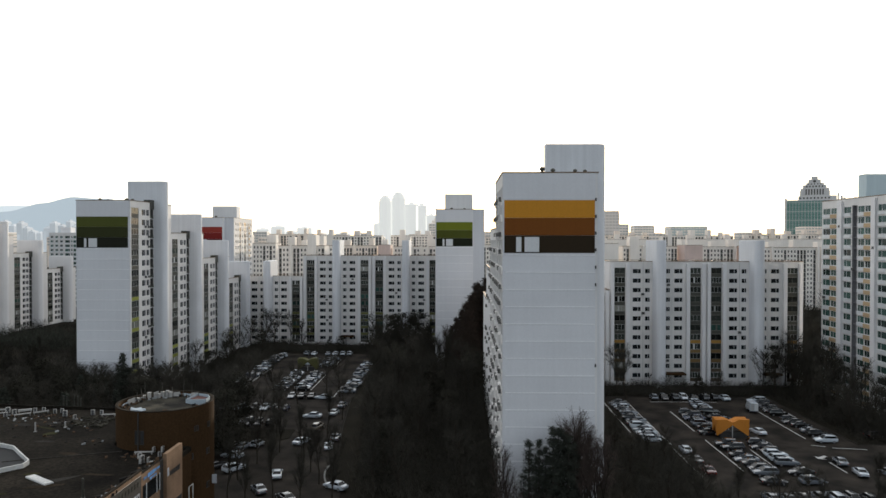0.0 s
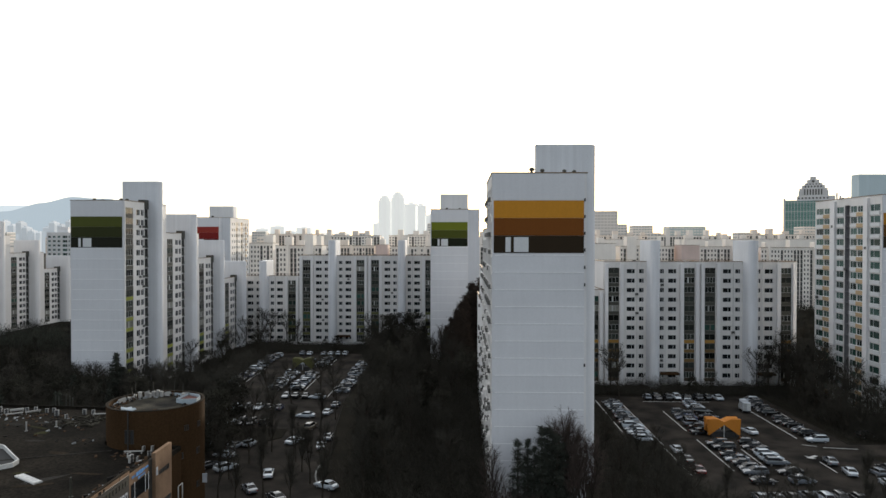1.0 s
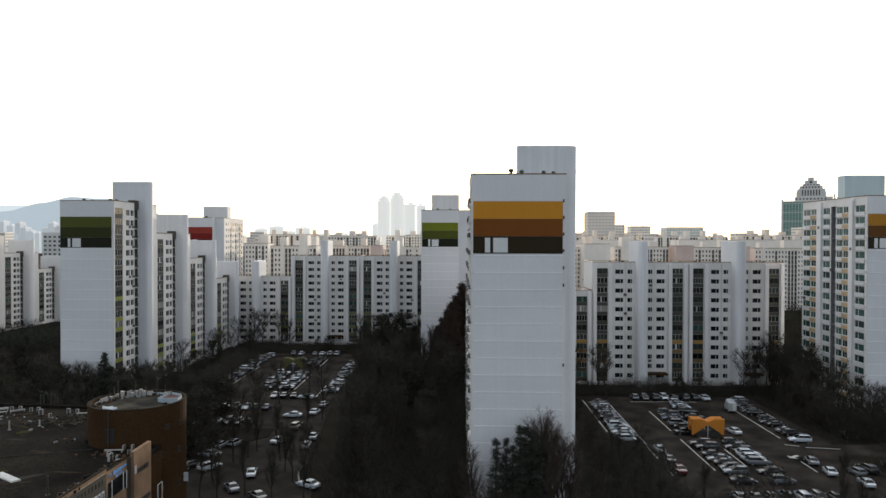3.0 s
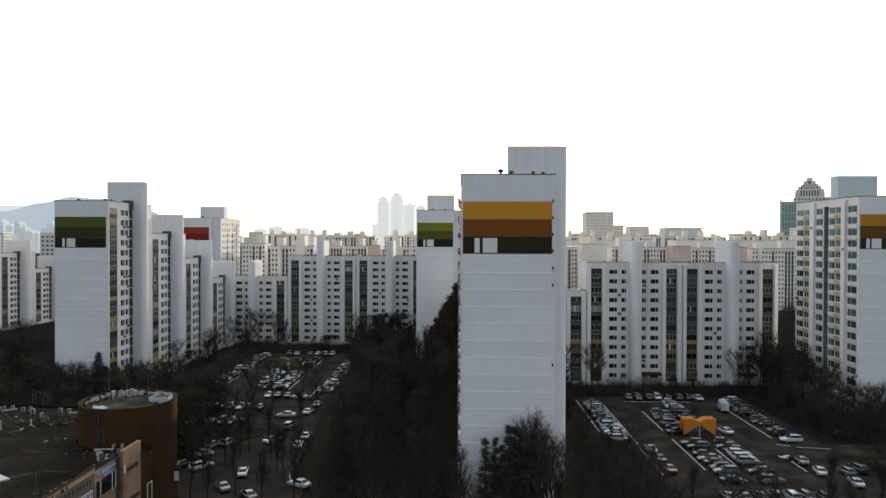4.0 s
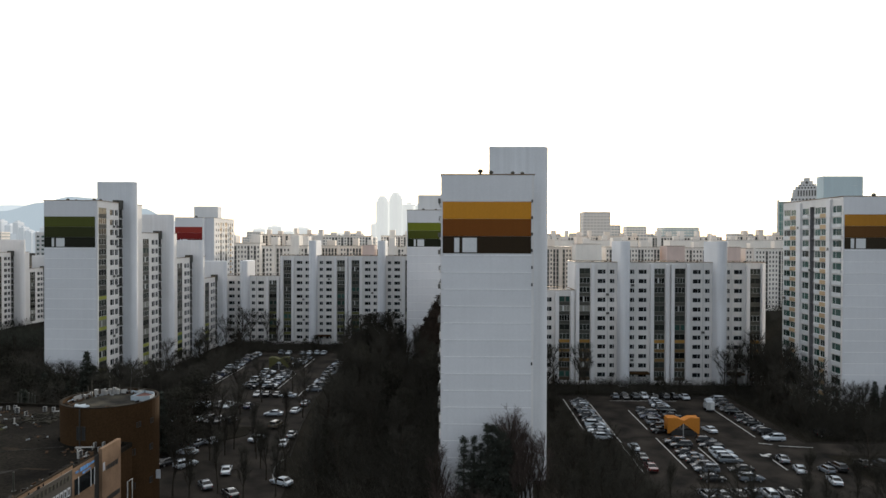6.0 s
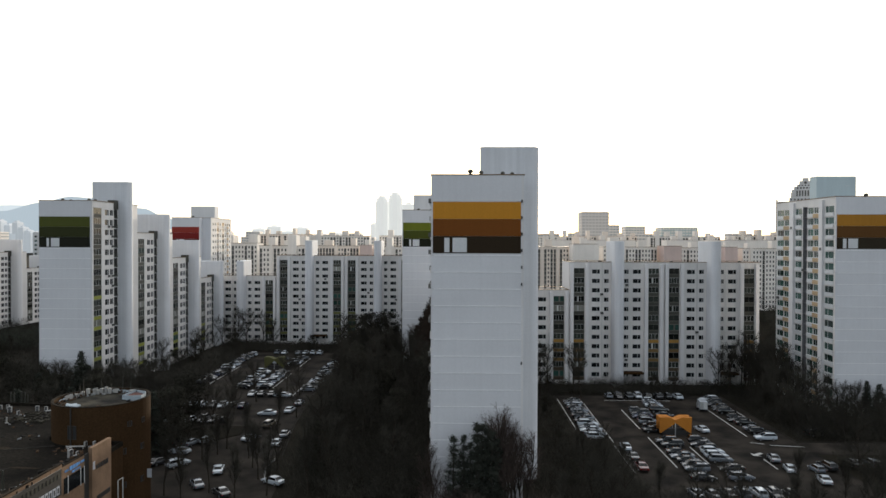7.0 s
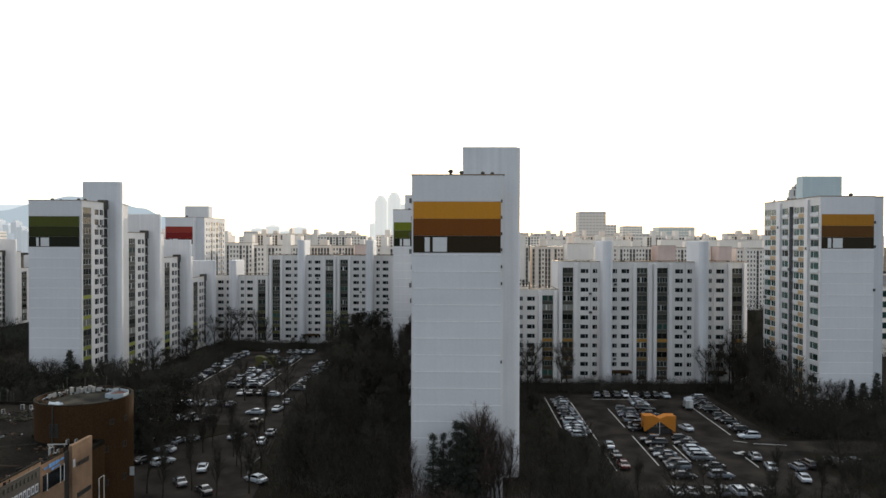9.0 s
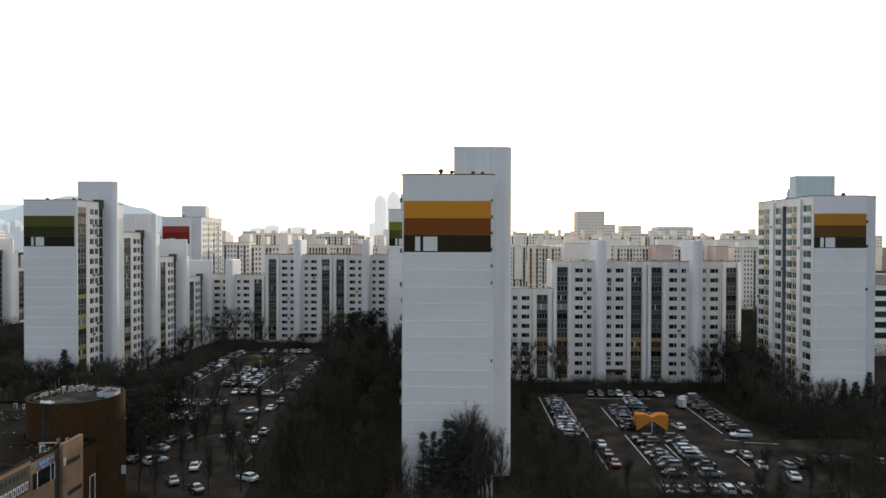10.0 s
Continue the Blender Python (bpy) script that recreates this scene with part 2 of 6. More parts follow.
def balcony_meshes(w, h, front, style):
    """Glazed balcony of one storey: parapet with slab edge and rail in one piece, glazing frame, pane."""
    key = ("parapet", round(w, 2), front.name)
    if key not in mesh_store:
        b = Build()
        ends = []
        for x in (-w / 2, w / 2):
            ends.append([(x, 0.10, 0.0), (x, -0.06, 0.0), (x, -0.06, 0.13), (x, -0.02, 0.14), (x, -0.02, 0.95), (x, -0.06, 0.96), (x, -0.06, 1.03), (x, 0.10, 1.03)])
        b.solid(ends)
        b.m = [1 if k in (0, 1, 5, 6) else 0 for k in range(8)] + [0, 0]
        mesh_store[key] = b.mesh("balcony", [front, BAL_FRAME])
    gk = ("glazing", round(w, 2), style)
    if gk not in mesh_store:
        b = Build()
        cols = (2, 3, 4, 3, 2, 3)[style]
        us = [-w / 2, -w / 2 + 0.05]
        for k in range(1, cols):
            x = -w / 2 + w * k / cols
            us += [x - 0.03, x + 0.03] if style < 3 or k != 1 else [x - 0.03, x + w * 0.13]
        us += [w / 2 - 0.05, w / 2]
        b.lattice(us, [1.03, 1.08, h - 0.06, h - 0.002], 0.0, 0.05)
        mesh_store[gk] = b.mesh("glazing_frame", [PALE_FRAME if style in (1, 2, 3, 5) else BAL_FRAME])
    pk = ("balcony_pane", round(w, 2), max(style, 3))
    if pk not in mesh_store:
        b = Build()
        b.box(-w / 2 + 0.01, w / 2 - 0.01, 0.03, 0.045, 1.031, h - 0.002)
        mesh_store[pk] = b.mesh("pane", [GLASS_GREEN if style == 4 else BLIND if style == 5 else BAL_GLASS])
    return mesh_store[key], mesh_store[gk], mesh_store[pk]


def landing_mesh(w, h):
    key = ("landing", round(w, 2))
    if key not in mesh_store:
        b = Build()
        b.box(-w / 2, w / 2, -0.10, 0.1, 0.0, 0.16, 1)
        b.box(-w / 2, w / 2, -0.04, 0.05, 0.16, 0.55, 2)
        b.box(-w / 2, w / 2, -0.06, 0.0, 0.92, 0.99, 2)
        for k in range(4):
            x = -w / 2 + 0.05 + (w - 0.1) * k / 3
            b.box(x - 0.02, x + 0.02, -0.05, -0.01, 0.55, 0.92, 2)
        # dark sheet just behind the rail in place of a shaded landing
        b.face([(-w / 2, 0.1, 0), (w / 2, 0.1, 0), (w / 2, 0.1, h), (-w / 2, 0.1, h)], 0)
        mesh_store[key] = b.mesh("landing", [DARK, FRAME, RAIL])
    return mesh_store[key]


def facade(b, length, floors, holes, put_at, depth=0.9, base=BASE, top=1.65, storey=STOREY, mat=0, shallow=0.14):
    """Wall skin with openings on every storey. holes: (u0, u1, z0, z1, deep). put_at(u, w, z): the place w behind the skin."""
    us = sorted({0.0, length, *(u for h in holes for u in h[:2])})
    total = base + floors * storey + top

    def quad(u0, u1, z0, z1):
        b.face([put_at(u0, 0, z0), put_at(u1, 0, z0), put_at(u1, 0, z1), put_at(u0, 0, z1)], mat)
    for u0, u1 in zip(us, us[1:]):
        mid = (u0 + u1) / 2
        over = [h for h in holes if h[0] < mid < h[1]]
        if not over:
            quad(u0, u1, 0, total)
            continue
        z = 0.0
        for k in range(floors):
            lo, hi = base + k * storey + over[0][2], base + k * storey + over[0][3]
            if lo > z + 0.001:
                quad(u0, u1, z, lo)
            w = depth if over[0][4] else shallow
            sides = [((u0, lo), (u0, hi)), ((u1, hi), (u1, lo))]
            if hi - lo < storey - 0.01:
                sides += [((u0, hi), (u1, hi)), ((u1, lo), (u0, lo))]
            for p, q in sides:
                b.face([put_at(p[0], 0, p[1]), put_at(q[0], 0, q[1]), put_at(q[0], w, q[1]), put_at(p[0], w, p[1])], mat)
            z = hi
        quad(u0, u1, z, total)


def roof_height(floors):
    return BASE + floors * STOREY + 1.65


# openings of one storey, along the section: kind, from, to
SIDE_B = (("balcony", 0.5, 4.3), ("broad", 6.0, 8.0), ("broad", 8.5, 10.1), ("landing", 10.5, 12.5))
FRONT = (("balcony", 1.3, 4.2), ("window", 6.2, 8.4), ("window", 9.5, 10.8), ("window", 14.9, 16.2), ("window", 17.3, 19.5), ("balcony", 21.5, 24.4))
SIDE_A = (("broad", 0.6, 4.2), ("tinted", 6.4, 9.1), ("broad", 9.35, 11.9), ("slot", 12.1, 14.3), ("broad", 14.7, 17.8), ("tinted", 20.2, 23.5), ("broad", 23.8, 27.3))
SIDE_A_SHORT = (("broad", 0.6, 3.6), ("tinted", 5.6, 8.2), ("broad", 8.6, 10.8), ("broad", 12.8, 15.0), ("tinted", 15.4, 18.0), ("broad", 20.0, 22.9))
SPAN = {"balcony": (0.0, STOREY, False), "window": (1.0, 2.22, False), "tinted": (0.85, 2.25, False), "broad": (0.80, 2.3, False), "landing": (0.0, STOREY, False), "slot": (-0.0, STOREY, True)}


def flat_side(owner, at, length, floors, layout, rng, tint=PEACH, glass=GLASS, low_tint=None, bars=1):
    """Skin of one facade with its windows, balconies and landings as parts."""
    b = Build()
    holes = []
    for kind, u0, u1 in layout:
        lo, hi, deep = SPAN[kind]
        holes.append((u0, u1, lo, hi, deep))
    facade(b, length, floors, holes, lambda u, w, z: tuple(at @ Vector((u, w, z))))
    part("facade", b, [BAY], owner)
    for k in range(floors):
        z = BASE + k * STOREY
        for kind, u0, u1 in layout:
            w, mid = u1 - u0, (u0 + u1) / 2
            lo, hi, deep = SPAN[kind]
            m = at @ Matrix.Translation((mid, 0.09 if kind in ("window", "tinted", "broad") else 0.04, z + lo))
            if kind in ("window", "tinted", "broad"):
                fr, pn = window_mesh(w, hi - lo, glass, bars)
                ob = put("window", fr, owner, m)
                put("pane", pn, ob)
                if kind == "tinted":
                    key = ("spandrel", round(w, 2), tint.name)
                    if key not in mesh_store:
                        s = Build()
                        s.box(-w / 2 - 0.04, w / 2 + 0.04, -0.33, 0.0, -1.02, -0.105)
                        mesh_store[key] = s.mesh("spandrel", [tint])
                    put("spandrel", mesh_store[key], owner, at @ Matrix.Translation((mid, -0.004, z + lo)), "coloured spandrel panel")
            elif kind == "balcony":
                front = RAIL
                if low_tint is OCHRE:
                    front = (BROWN, BROWN, OCHRE_DULL, OCHRE_DULL, OCHRE)[k] if k < 5 else RAIL
                elif low_tint is OLIVE:
                    front = OLIVE if 1 <= k <= 4 else RAIL
                elif low_tint and 1 <= k <= max(3, floors - 9) and rng.random() < 0.7:
                    front = low_tint
                wall_m, frame_m, pane_m = balcony_meshes(w, hi - lo, front, rng.choice((0, 0, 1, 1, 1, 2, 3, 4, 5)))
                ob = put("balcony", wall_m, owner, m)
                put("glazing_frame", frame_m, ob)
                put("pane", pane_m, ob)
            elif kind == "landing":
                put("landing", landing_mesh(w, hi - lo), owner, m)
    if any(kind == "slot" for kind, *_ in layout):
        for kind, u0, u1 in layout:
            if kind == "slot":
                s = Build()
                # dark back and side linings stand in for a deeper, shaded slot
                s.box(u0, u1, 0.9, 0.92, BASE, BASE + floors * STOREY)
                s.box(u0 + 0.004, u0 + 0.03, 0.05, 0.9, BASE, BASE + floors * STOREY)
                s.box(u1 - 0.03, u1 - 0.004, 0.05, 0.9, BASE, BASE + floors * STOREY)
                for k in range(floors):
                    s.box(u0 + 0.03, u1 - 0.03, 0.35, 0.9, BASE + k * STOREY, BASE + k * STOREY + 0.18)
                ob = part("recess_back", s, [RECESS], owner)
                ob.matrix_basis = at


def block(name, label, m, sections, depth, lay_b, lay_a=None, shaft=(12.6, 15.2, 4.3, 6.8), end_panels=True, stripes=None, bars=(), low_tint=None,
          seed=1, band_edges=(0.42, 0.25), shaft_paint=None, a_ribs=(), a_tint=PEACH, a_glass=GLASS, pilasters=(), seams=(), notch=None, group="apartment blocks"):
    """Slab block: local x runs along it, the stair side faces -y, the first end wall stands at x = 0. sections: (length, storeys, layout or None).
    notch: (width, depth) of the corner left free between the end wall and the stair side."""
    rng = random.Random(seed)
    own = thing(name, label, "apartment building", m, group)
    u = 0.0
    for idx, (length, floors, lay) in enumerate(sections):
        top = roof_height(floors)
        lay = lay_b if lay is None else lay
        nw, nb = notch if notch and idx == 0 else (0.0, 0.0)
        flat_side(own, Matrix.Translation((u + nb, 0, 0)), length - nb, floors, lay, rng, low_tint=low_tint)
        if lay_a is not None and idx < 2:
            at = Matrix.Translation((u, depth, 0)) @ Matrix.Diagonal((1, -1, 1, 1))
            flat_side(own, at, length, floors, lay_a, rng, tint=a_tint, glass=a_glass)
        b = Build()
        far = depth - (0.92 if lay_a is not None and idx < 2 else 0.0)
        last = idx == len(sections) - 1
        # core behind the skins, end walls and roof
        b.box(u + 0.02 + nb, u + length - 0.02, 0.93, far, 0, top - 1.2, 0)
        if nb:
            b.box(u + 0.02, u + nb + 0.018, nw + 0.3, far, 0, top - 1.2, 0)
        part("core_wall", b, [WALL], own)
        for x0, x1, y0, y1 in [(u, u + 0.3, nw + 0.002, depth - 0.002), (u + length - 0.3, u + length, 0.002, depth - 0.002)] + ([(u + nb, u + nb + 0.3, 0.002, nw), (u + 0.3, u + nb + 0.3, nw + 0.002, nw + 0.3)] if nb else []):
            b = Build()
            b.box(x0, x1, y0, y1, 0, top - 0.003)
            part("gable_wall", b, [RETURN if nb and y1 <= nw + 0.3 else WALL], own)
        b = Build()
        b.box(u + 0.3 + nb, u + length - 0.3, 0.3, depth - 0.3, top - 1.15, top - 0.75)
        if nb:
            b.box(u + 0.3, u + 0.298 + nb, nw + 0.3, depth - 0.3, top - 1.15, top - 0.75)
        part("roof", b, [ROOF], own)
        b = Build()
        edges = [(u + nb - 0.1, u + length + 0.1, -0.12, 0.25), (u - 0.1, u + length + 0.1, depth - 0.25, depth + 0.12), (u - 0.1, u + 0.3, nw + 0.25, depth - 0.25), (u + length - 0.3, u + length + 0.1, 0.25, depth - 0.25)]
        if nb:
            edges += [(u - 0.1, u + nb - 0.1, nw - 0.12, nw + 0.25), (u + nb - 0.1, u + nb + 0.3, 0.25, nw + 0.25)]
        for x0, x1, y0, y1 in edges:
            b.box(x0, x1, y0, y1, top, top + 0.14, 0, 0.03)
        part("coping", b, [FLASH], own, "thin brown metal coping")
        # stair and lift shaft, taller than the roof
        s0, s1, out, inn = shaft
        b = Build()
        c = 0.22
        x0, x1, y0, y1, zt = u + s0, u + s1, -out, inn, top + 5.7
        if out > 1.5:
            rr, mx = (x1 - x0) / 2, (x0 + x1) / 2
            ring = [(mx + rr * math.cos(math.pi * (1 + k / 14)), y0 + rr + rr * math.sin(math.pi * (1 + k / 14))) for k in range(15)] + [(x1, y1), (x0, y1)]
        else:
            ring = [(x0 + c, y0), (x1 - c, y0), (x1, y0 + c), (x1, y1), (x0, y1), (x0, y0 + c)]
        b.solid([[(x, y, 0) for x, y in ring], [(x, y, zt - 0.12) for x, y in ring], [(x + (0.08 if x < (x0 + x1) / 2 else -0.08), y + 0.06, zt) for x, y in ring]])
        sh = part("stair_shaft", b, [shaft_paint or WALL], own)
        if idx == 0:
            for k in range(int(zt / STOREY)):
                z = BASE + (k + 1) * STOREY
                if z < zt - 0.5:
                    b = Build()
                    b.box(x0 - 0.012, x1 + 0.012, y0 + (x1 - x0) / 2, y0 + (x1 - x0) / 2 + 1.2, z - 0.03, z + 0.03)
                    part("shaft_joint", b, [PANEL], sh)
        for p0, p1 in a_ribs:
            b = Build()
            b.box(u + p0, u + p1, depth, depth + 0.55, 0, top - 0.4, 0, 0.05)
            part("pilaster", b, [WALL], own)
        for p in seams:
            b = Build()
            b.tube([(u + p, -0.07, 0), (u + p, -0.07, top - 0.3)], [0.06, 0.06], 6)
            part("downpipe", b, [PALE_FRAME], own)
        for kind, l0, l1 in lay:
            if kind == "landing":
                b = Build()
                b.box(u + l0 - 0.1, u + l1 + 0.1, -0.14, 1.6, BASE + floors * STOREY + 0.002, top + 0.75, 0, 0.03)
                part("landing_head", b, [RAIL], own, "dark capping over the open landings")
        for p0, p1 in pilasters:
            b = Build()
            b.box(u + p0, u + p1, -0.75, 0.0, 0, top - 0.5, 0, 0.05)
            part("pilaster", b, [WALL], own)
        u += length
    # first end wall: panels one storey high with open joints
    floors = sections[0][1]
    if end_panels:
        top = roof_height(floors)
        zs = [0.0, 2.22] + [2.22 + 2.475 * k for k in range(1, 19) if 2.22 + 2.475 * k < top - 5.0] + [44.75 if floors == 18 else top - 3.9, top - 0.02]
        edge = notch[0] + 0.06 if notch else 0.35
        for z0, z1 in zip(zs, zs[1:]):
            b = Build()
            b.solid([[(-0.09, edge, z0 + 0.05), (0.0, edge, z0 + 0.02), (0.0, depth - 0.06, z0 + 0.02), (-0.09, depth - 0.06, z0 + 0.05)],
                     [(-0.09, edge, z1 - 0.10), (0.0, edge, z1 - 0.02), (0.0, depth - 0.06, z1 - 0.02), (-0.09, depth - 0.06, z1 - 0.10)]])
            part("panel", b, [PANEL], own)
            if 1.0 < z0 < 44.0:
                b = Build()
                b.box(-0.12, -0.02, edge + 0.01, depth - 0.4, z0 - 0.07, z0 + 0.045)
                part("joint", b, [JOINT], own)
    if stripes:
        for k, mat in enumerate(stripes):
            z1 = 44.72 - k * 2.52
            b = Build()
            b.box(-0.13, -0.094, band_edges[0], depth - band_edges[1], z1 - 2.52 + 0.01, z1 - 0.01)
            part("stripe", b, [mat], own, "painted colour band")
        for v0, v1, z0, z1 in bars:
            b = Build()
            b.box(-0.15, -0.134, v0, v1, z0, z1)
            part("marking_bar", b, [FRAME], own, "white painted bar")
    return own


def bands(name, colours):
    return [material(name + "_band", c, 0.85, vary=0.06, stain=0.06, streak=0.05, spec=0.15) for c in colours]


G, L_, O, R_ = bands("green", TOWER_GREENS), bands("lime", TOWER_LIMES), bands("ochre", TOWER_OCHRES), bands("red", TOWER_REDS)
# second ochre set, darker and less saturated than the first
O_DARKER = bands("faded_ochre", ((0.42, 0.195, 0.030), (0.125, 0.058, 0.018), (0.038, 0.029, 0.018)))
SEC = 23.5


def ends_on(x, y):
    """Pose of a block whose end wall faces the camera's way: its length runs along +y, its stair side faces +x."""
    return pose(x, y, 0, 0, 0, 90)


def marks(depth, left, widths):
    """White bars on the lowest band, given as widths and gaps from the western edge."""
    out, x = [], left
    for w, gap in widths:
        out.append((depth - x - w, depth - x, 37.32, 39.45))
        x += w + gap
    return out


SEC_TALL = 19.5
SHORT = tuple((kind, a * SEC_TALL / SEC, b * SEC_TALL / SEC) for kind, a, b in SIDE_A_SHORT)
SIDE_CLOSE = (("window", 2.2, 3.5), ("window", 5.0, 6.2), ("balcony", 7.4, 9.6), ("window", 11.0, 12.3), ("balcony", 14.0, 16.4), ("window", 17.6, 18.9), ("tinted", 20.2, 21.6), ("window", 23.0, 24.4))
block("apartment_block", "tall white slab block with ochre and brown end-wall bands", ends_on(19.75, 98.2), [(SEC_TALL, 18, None), (SEC_TALL, 15, None), (SEC_TALL, 12, None), (SEC_TALL, 9, None)],
      13.6, (), SHORT, a_tint=BAY, shaft=(11.0, 13.6, 3.55, 6.0), shaft_paint=SHAFT, stripes=O, bars=marks(13.6, 1.95, ((0.75, 0.45), (2.1, 0))), seed=3)
block("apartment_block", "stepped white slab block with dark green bands on its end wall", ends_on(-79.9, 163.7),
      [(SEC, 18, None), (SEC, 15, None), (SEC, 12, None), (19.0, 9, None)], 13.35, SIDE_B, shaft=(12.6, 15.2, 3.2, 6.8), shaft_paint=SHAFT, stripes=G, bars=marks(13.35, 2.0, ((0.6, 0.5), (2.1, 0))), low_tint=LIME, seed=4, band_edges=(0.55, 0.12))
block("apartment_block", "stepped white slab block beyond bare trees", ends_on(-189.7, 238.5),
      [(SEC, 18, ()), (SEC, 15, ()), (SEC, 12, None), (SEC, 9, None)], 13.35, SIDE_B, shaft=(12.6, 15.6, 3.9, 6.8), seed=5)
block("apartment_block", "white slab block with lime and dark green bands", ends_on(7.75, 212.3),
      [(SEC, 18, None), (SEC, 15, None), (SEC, 12, None)], 15.28, (), shaft=(13.7, 17.0, -3.45, 12.65), stripes=L_, bars=marks(15.28, 2.2, ((0.6, 0.5), (2.1, 0))), seed=6, band_edges=(3.75, 0.25), notch=(3.58, 2.0))
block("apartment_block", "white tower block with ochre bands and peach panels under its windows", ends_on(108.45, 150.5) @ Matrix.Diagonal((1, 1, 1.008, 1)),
      [(27.8, 18, None)], 15.05, (), SIDE_A, shaft=(13.5, 16.7, -2.8, 12.25), stripes=O_DARKER, bars=marks(15.05, 1.6, ((0.75, 0.4), (2.1, 0))), a_glass=GLASS_GREEN, seed=7, band_edges=(3.35, 0.25), shaft_paint=AQUA, a_ribs=((4.5, 6.1), (17.95, 20.0)), notch=(3.2, 2.0))
block("apartment_block", "white slab block with red bands on its end wall", ends_on(-96.7, 287.0),
      [(29.0, 18, None)], 15.8, SIDE_CLOSE, shaft=(18.0, 23.0, -3.7, 14.6), stripes=R_, seed=8, band_edges=(3.95, 0.12), notch=(3.75, 3.0), bars=marks(15.8, 2.2, ((0.6, 0.5), (2.1, 0))))
block("apartment_block", "long white block of twelve storeys with ochre balcony panels", pose(14.67, 184.7, 0),
      [(25.7, 9, FRONT[3:]), (25.7, 12, None), (25.7, 12, None)], 12.5, FRONT, shaft=(11.5, 14.2, 4.3, 6.8), end_panels=False, low_tint=OCHRE, seed=9, shaft_paint=SHAFT, seams=(8.95, 16.75), pilasters=((0.25, 1.15), (4.35, 5.3), (20.4, 21.35), (24.55, 25.45)))
block("apartment_block", "long white block of twelve storeys behind the parking place", pose(-84.1, 253.4, 0),
      [(25.7, 9, None), (25.7, 12, None), (25.7, 12, None)], 12.5, FRONT, shaft=(11.5, 14.2, 4.3, 6.8), end_panels=False, low_tint=OLIVE, seed=10, shaft_paint=SHAFT, seams=(8.95, 16.75), pilasters=((0.25, 1.15), (4.35, 5.3), (20.4, 21.35), (24.55, 25.45)))

teal_block = thing("apartment_block", "white block of sixteen storeys with green-glazed balconies", "apartment building", pose(-241.0, 395.0, 0), "far apartment blocks")
flat_side(teal_block, Matrix.Identity(4), 17.0, 16, (("window", 0.8, 2.4), ("window", 3.6, 5.2), ("window", 6.4, 8.0), ("broad", 9.4, 12.2), ("window", 12.9, 13.8), ("broad", 14.3, 16.7)), random.Random(12), glass=GLASS_GREEN)
b = Build()
b.box(0.0, 17.0, 0.93, 12, 0, roof_height(16) - 0.01)
part("core_wall", b, [WALL], teal_block)
b = Build()
b.box(5.0, 11.0, 3, 8, roof_height(16) - 0.01, roof_height(16) + 3.2, 0, 0.1)
part("stair_head", b, [WALL], teal_block)

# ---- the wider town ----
# renders and bands paler than near ones: haze lifted into the colours
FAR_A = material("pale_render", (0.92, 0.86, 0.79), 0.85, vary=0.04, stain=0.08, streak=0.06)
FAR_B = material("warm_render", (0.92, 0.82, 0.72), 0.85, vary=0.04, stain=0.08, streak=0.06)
FAR_GLASS = material("far_glass", (0.060, 0.058, 0.054), 0.3, vary=0.3, island=0.6)
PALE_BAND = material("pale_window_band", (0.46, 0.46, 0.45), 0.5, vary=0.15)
TEAL = material("teal_curtain_wall", (0.13, 0.27, 0.25), 0.2, vary=0.15, island=0.3, spec=0.8)
TEAL_DARK = material("teal_band", (0.05, 0.17, 0.15), 0.3, vary=0.2)
TEAL_PALE = material("teal_pale_band", (0.26, 0.36, 0.33), 0.3, vary=0.2)
# pale base and emission stand in for the haze over the distance
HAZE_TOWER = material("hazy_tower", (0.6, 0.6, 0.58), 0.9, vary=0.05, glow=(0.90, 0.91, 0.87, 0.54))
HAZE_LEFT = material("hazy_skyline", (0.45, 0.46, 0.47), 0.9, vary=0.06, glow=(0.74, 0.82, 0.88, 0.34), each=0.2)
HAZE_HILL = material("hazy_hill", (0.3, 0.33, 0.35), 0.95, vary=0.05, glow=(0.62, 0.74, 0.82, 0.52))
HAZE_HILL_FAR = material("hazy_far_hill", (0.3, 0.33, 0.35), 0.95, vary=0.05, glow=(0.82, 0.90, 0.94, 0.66))


